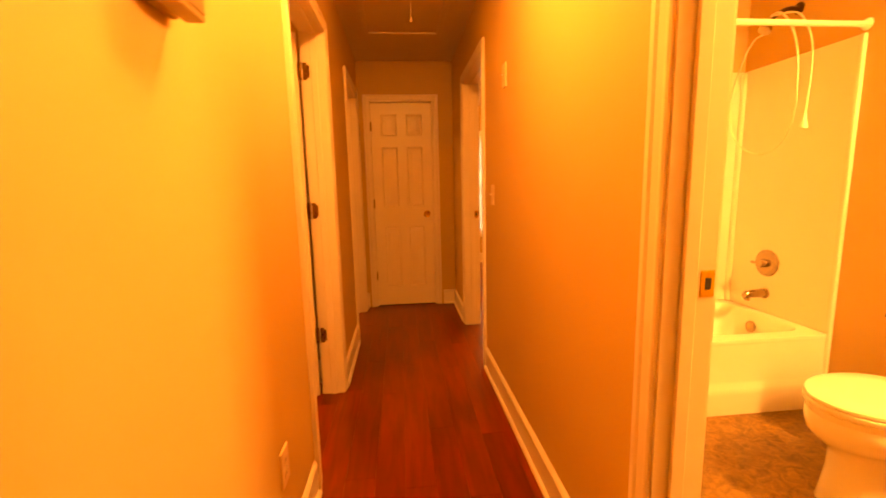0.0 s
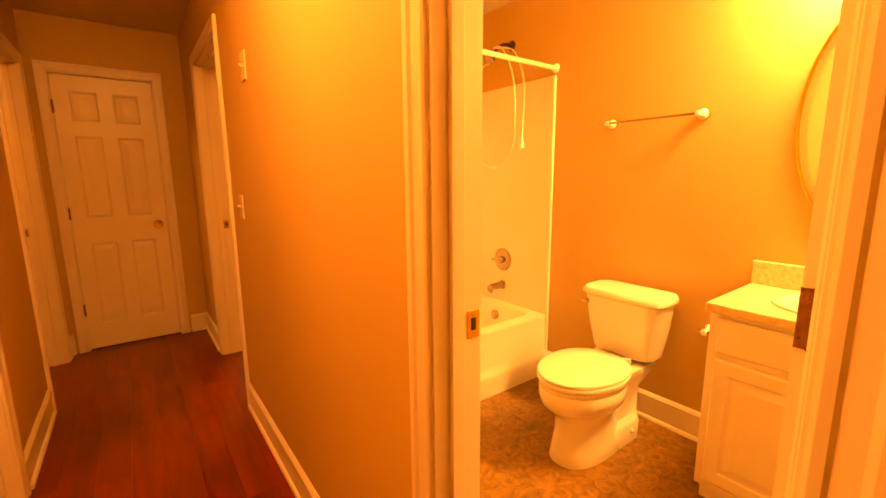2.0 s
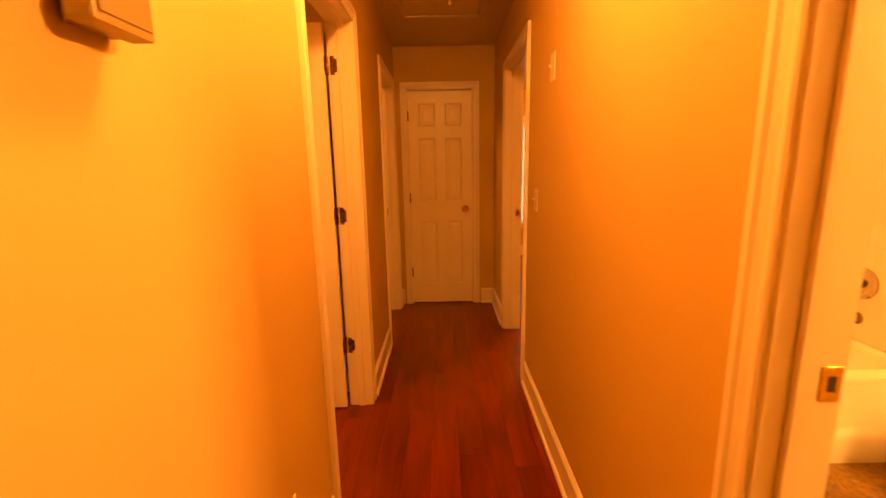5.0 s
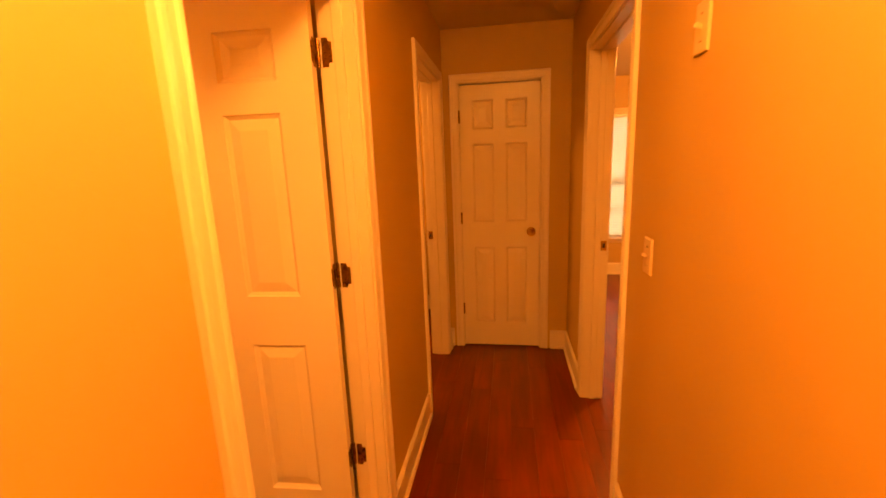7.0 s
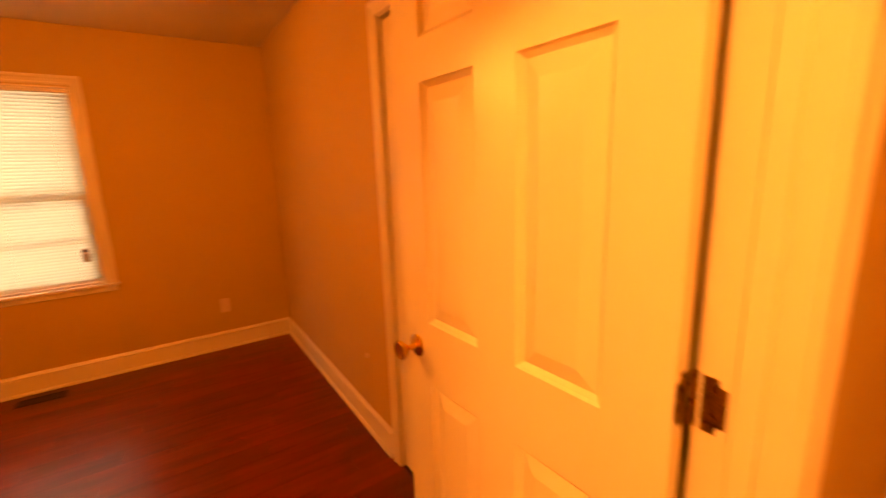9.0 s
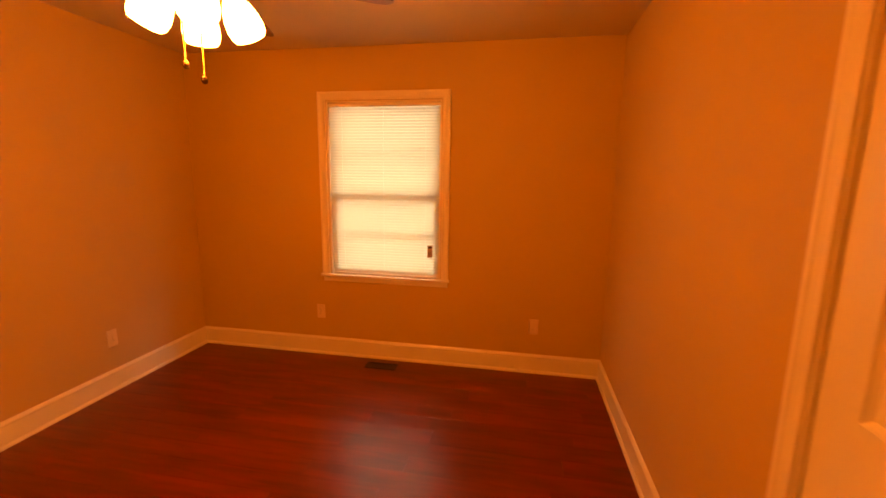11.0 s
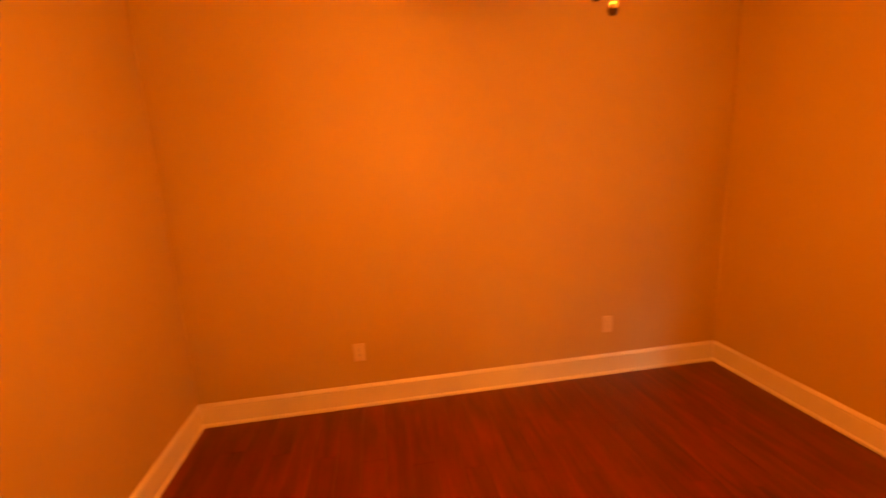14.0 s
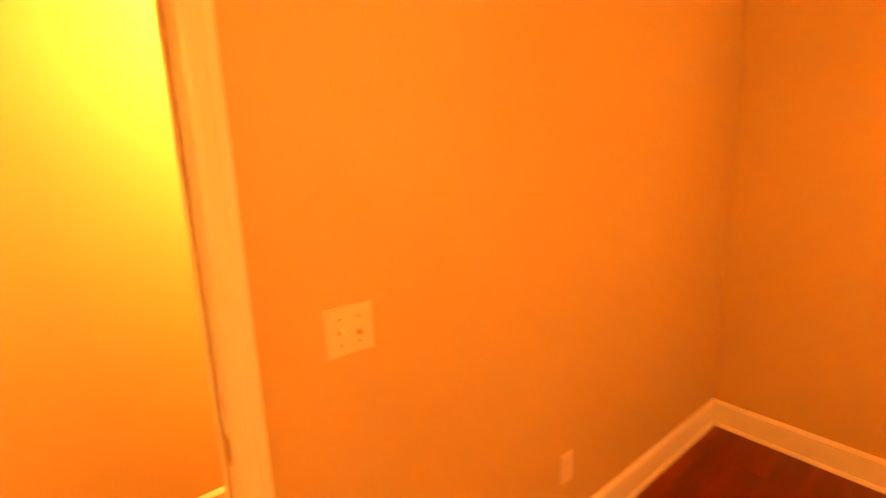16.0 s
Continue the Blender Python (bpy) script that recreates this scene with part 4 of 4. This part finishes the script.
part("seat", bm, PORC, to, smooth=True)
bm = bmesh.new()
ring_loft(bm, [egg(1.79, 0.212, 0.250, 0.180, 0.417), egg(1.79, 0.215, 0.254, 0.184, 0.421), egg(1.79, 0.214, 0.253, 0.183, 0.430), egg(1.79, 0.205, 0.240, 0.172, 0.4355), egg(1.79, 0.12, 0.14, 0.10, 0.438)])
part("lid", bm, PORC, to, "closed white toilet lid", True)
for sg in (-1, 1):
    part("lid_hinge", B(1.985, 2.02, sg * 0.075 - 0.018, sg * 0.075 + 0.018, 0.395, 0.432, b=0.006, seg=2), PORC, to)
bm = bmesh.new()
ring_loft(bm, [rrect(2.085, 2.235, -0.125, 0.125, 0.05, 0.396, 2), rrect(2.055, 2.238, -0.152, 0.152, 0.05, 0.412, 2), rrect(2.036, 2.238, -0.178, 0.178, 0.052, 0.55, 2), rrect(2.022, 2.238, -0.196, 0.196, 0.055, 0.69, 2)])
part("tank", bm, PORC, to, smooth=True)
bm = bmesh.new()
ring_loft(bm, [rrect(2.016, 2.242, -0.202, 0.202, 0.055, 0.691, 2), rrect(2.006, 2.244, -0.211, 0.211, 0.060, 0.702, 2), rrect(2.006, 2.244, -0.211, 0.211, 0.060, 0.718, 2), rrect(2.016, 2.236, -0.202, 0.202, 0.055, 0.732, 2), rrect(2.05, 2.20, -0.18, 0.18, 0.04, 0.735, 2)])
part("tank_lid", bm, PORC, to, "white tank lid", True)
lv = part("flush_lever", lathe(bmesh.new(), [(0.014, 0), (0.014, 0.006), (0.008, 0.012), (0.006, 0.022)], 14, pose(2.045, 0.17, 0.655, 0, -90, 0)), CHROME, to, "chrome flush lever", True)
part("paddle", B(2.014, 2.024, 0.155, 0.200, 0.647, 0.662, b=0.004, seg=2), CHROME, lv)

# vanity cabinet, its top and basin
VX, VYL, VY0, CZ = 1.835, 0.688, -0.02, 0.83
va = thing("vanity_cabinet", "white bathroom vanity cabinet with raised panel doors", "cabinet")
part("body", B(VX + 0.018, XE - 0.002, VY0, VYL, 0.09, CZ - 0.035, b=0.001), CAB, va)
part("toe_kick", B(VX + 0.075, XE - 0.002, VY0 + 0.01, VYL - 0.002, 0.001, 0.089), CAB, va)


def front(name, y0, y1, z0, z1, raised=True):
    bm = bmesh.new()
    R = lambda u, d: [Vector((VX + 0.017 - d, y, z)) for y, z in ((y0 + u, z0 + u), (y1 - u, z0 + u), (y1 - u, z1 - u), (y0 + u, z1 - u))]
    ring_loft(bm, [R(0, 0), R(0, 0.012), R(0.006, 0.018), R(0.05, 0.018), R(0.056, 0.012), R(0.066, 0.012), R(0.09, 0.017)] if raised else [R(0, 0), R(0, 0.010), R(0.010, 0.018)])
    part(name, bm, CAB, va)


front("drawer_front", 0.345, VYL - 0.03, 0.645, 0.775, False)
front("drawer_front", 0.01, 0.315, 0.645, 0.775, False)
front("cabinet_door", 0.338, VYL - 0.03, 0.125, 0.62)
front("cabinet_door", 0.01, 0.322, 0.125, 0.62)
ct = thing("countertop", "speckled cream vanity countertop with backsplash", "countertop")
part("slab", B(VX - 0.012, XE - 0.0015, VY0 - 0.01, VYL + 0.012, CZ - 0.034, CZ, b=0.006, seg=2), COUNTER, ct)
part("backsplash", B(XE - 0.024, XE - 0.0012, VY0 - 0.01, VYL + 0.012, CZ + 0.001, CZ + 0.10, b=0.005, seg=2), COUNTER, ct)
sk = thing("sink_basin", "white oval drop-in sink basin", "sink")
part("rim", ring_loft(bmesh.new(), [egg(0, a, a, b_, z, 40) for a, b_, z in ((0.165, 0.215, CZ + 0.001), (0.163, 0.213, CZ + 0.010), (0.150, 0.200, CZ + 0.013), (0.138, 0.188, CZ + 0.006), (0.12, 0.165, CZ - 0.01))], cap1=True), PORC, sk, smooth=True)
sk.matrix_world = pose(2.045, 0.345, 0)

# paper holder
ph = thing("paper_holder", "white porcelain toilet paper holder with chrome roller", "paper holder")
for y in (0.84, 0.73):
    part("post", lathe(bmesh.new(), [(0.026, 0), (0.024, 0.008), (0.013, 0.025), (0.012, 0.055), (0.017, 0.066), (0.012, 0.078), (0, 0.080)], 20, pose(XE - 0.0005, y, 0.575, 0, -90, 0)), PORC, ph, smooth=True)
part("roller", tube(bmesh.new(), [(XE - 0.066, 0.73, 0.575), (XE - 0.066, 0.865, 0.575)], 0.0085, 12), CHROME, ph, smooth=True)

# mirror and the lamp above it
mi = thing("oval_mirror", "oval wall mirror with a thin brass edge", "mirror", pose(XE, 0.341, 1.49, 0, -90, 0))
ell = lambda k, z: [Vector((0.46 * math.cos(2 * math.pi * i / 64) + k * math.cos(2 * math.pi * i / 64), (0.27 + k) * math.sin(2 * math.pi * i / 64), z)) for i in range(64)]
part("glass", ring_loft(bmesh.new(), [ell(-0.004, 0.002), ell(-0.004, 0.008), ell(-0.032, 0.013), ell(-0.033, 0.013)]), MIRROR, mi, "bevelled silvered glass")
part("frame", ring_loft(bmesh.new(), [ell(0.004, 0.0005), ell(0.004, 0.010), ell(-0.002, 0.012), ell(-0.007, 0.009)], False, False), BRASS, mi, "thin brass edge", smooth=True)
vl = thing("vanity_light", "lit three-globe vanity light bar above the mirror", "wall light", pose(XE, 0.315, 2.10))
part("bar", B(-0.03, -0.001, -0.27, 0.27, -0.05, 0.05, b=0.006, seg=2), BRASS, vl, "brass back bar")
for y in (-0.18, 0, 0.18):
    part("globe", lathe(bmesh.new(), [(0.025, 0), (0.045, 0.02), (0.055, 0.05), (0.045, 0.085), (0.02, 0.1), (0, 0.103)], 24, pose(-0.03, y, 0, 0, -90, 0)), GLOBE, vl, "lit white glass globe", True)

# side room: the end of a low cabinet glimpsed through its doorway
sc = thing("side_cabinet", "dark wood low cabinet with a white top", "cabinet", pose(-0.95, 4.55, 0))
part("body", B(-0.5, 0.16, 0, 0.44, 0.001, 0.68, b=0.004), BLADE, sc)
part("top", B(-0.52, 0.18, -0.02, 0.44, 0.681, 0.72, b=0.005, seg=2), PORC, sc, "white top")


# ---------------------------------------------------------------- floor planks, laid along the hallway
PW, PL = 0.126, 1.21
meshes = {}


def plank_mesh(w, ln):
    key = (round(w, 3), round(ln, 3))
    if key not in meshes:
        bm = bmesh.new()
        R = lambda u, z: [Vector((x, y, z)) for x, y in ((u, u), (key[0] - u, u), (key[0] - u, key[1] - u), (u, key[1] - u))]
        ring_loft(bm, [R(0.0002, -0.009), R(0.0002, -0.0004), R(0.0006, 0.0)], cap0=False)
        meshes[key] = finish("plank", bm, WOOD)
    return meshes[key]


def lay(x0, x1, y0, y1, shift):
    n = max(1, math.ceil((x1 - x0) / PW))
    for i in range(n):
        xa = x0 + i * PW
        w = min(PW, x1 - xa)
        if w < 0.01:
            continue
        y = y0
        first = round(0.3 + ((i * 0.41 + shift) % 0.9), 2)
        while y < y1 - 0.02:
            ln = min(first if y == y0 else PL, y1 - y)
            ob = new("plank", plank_mesh(w, ln))
            ob.parent = FLOOR
            ob.location = (xa, y, 0)
            y += ln


lay(HW - 0.02, HE + 0.02, HS, HN + 0.02, 0.1)
lay(HE + 0.02, XB, RM3[0], RM3[1], 0.2)
lay(BE, HW - 0.02, BED[0], BED[1], 0.35)
lay(BE, HW - 0.02, DR2[0], DR2[1], 0.3)
lay(BW, BE, BS, BN, 0.55)
lay(XB, 2.62, TUBN + T, R3N, 0.7)
lay(-1.6, BE, 3.05, 5.0, 0.15)
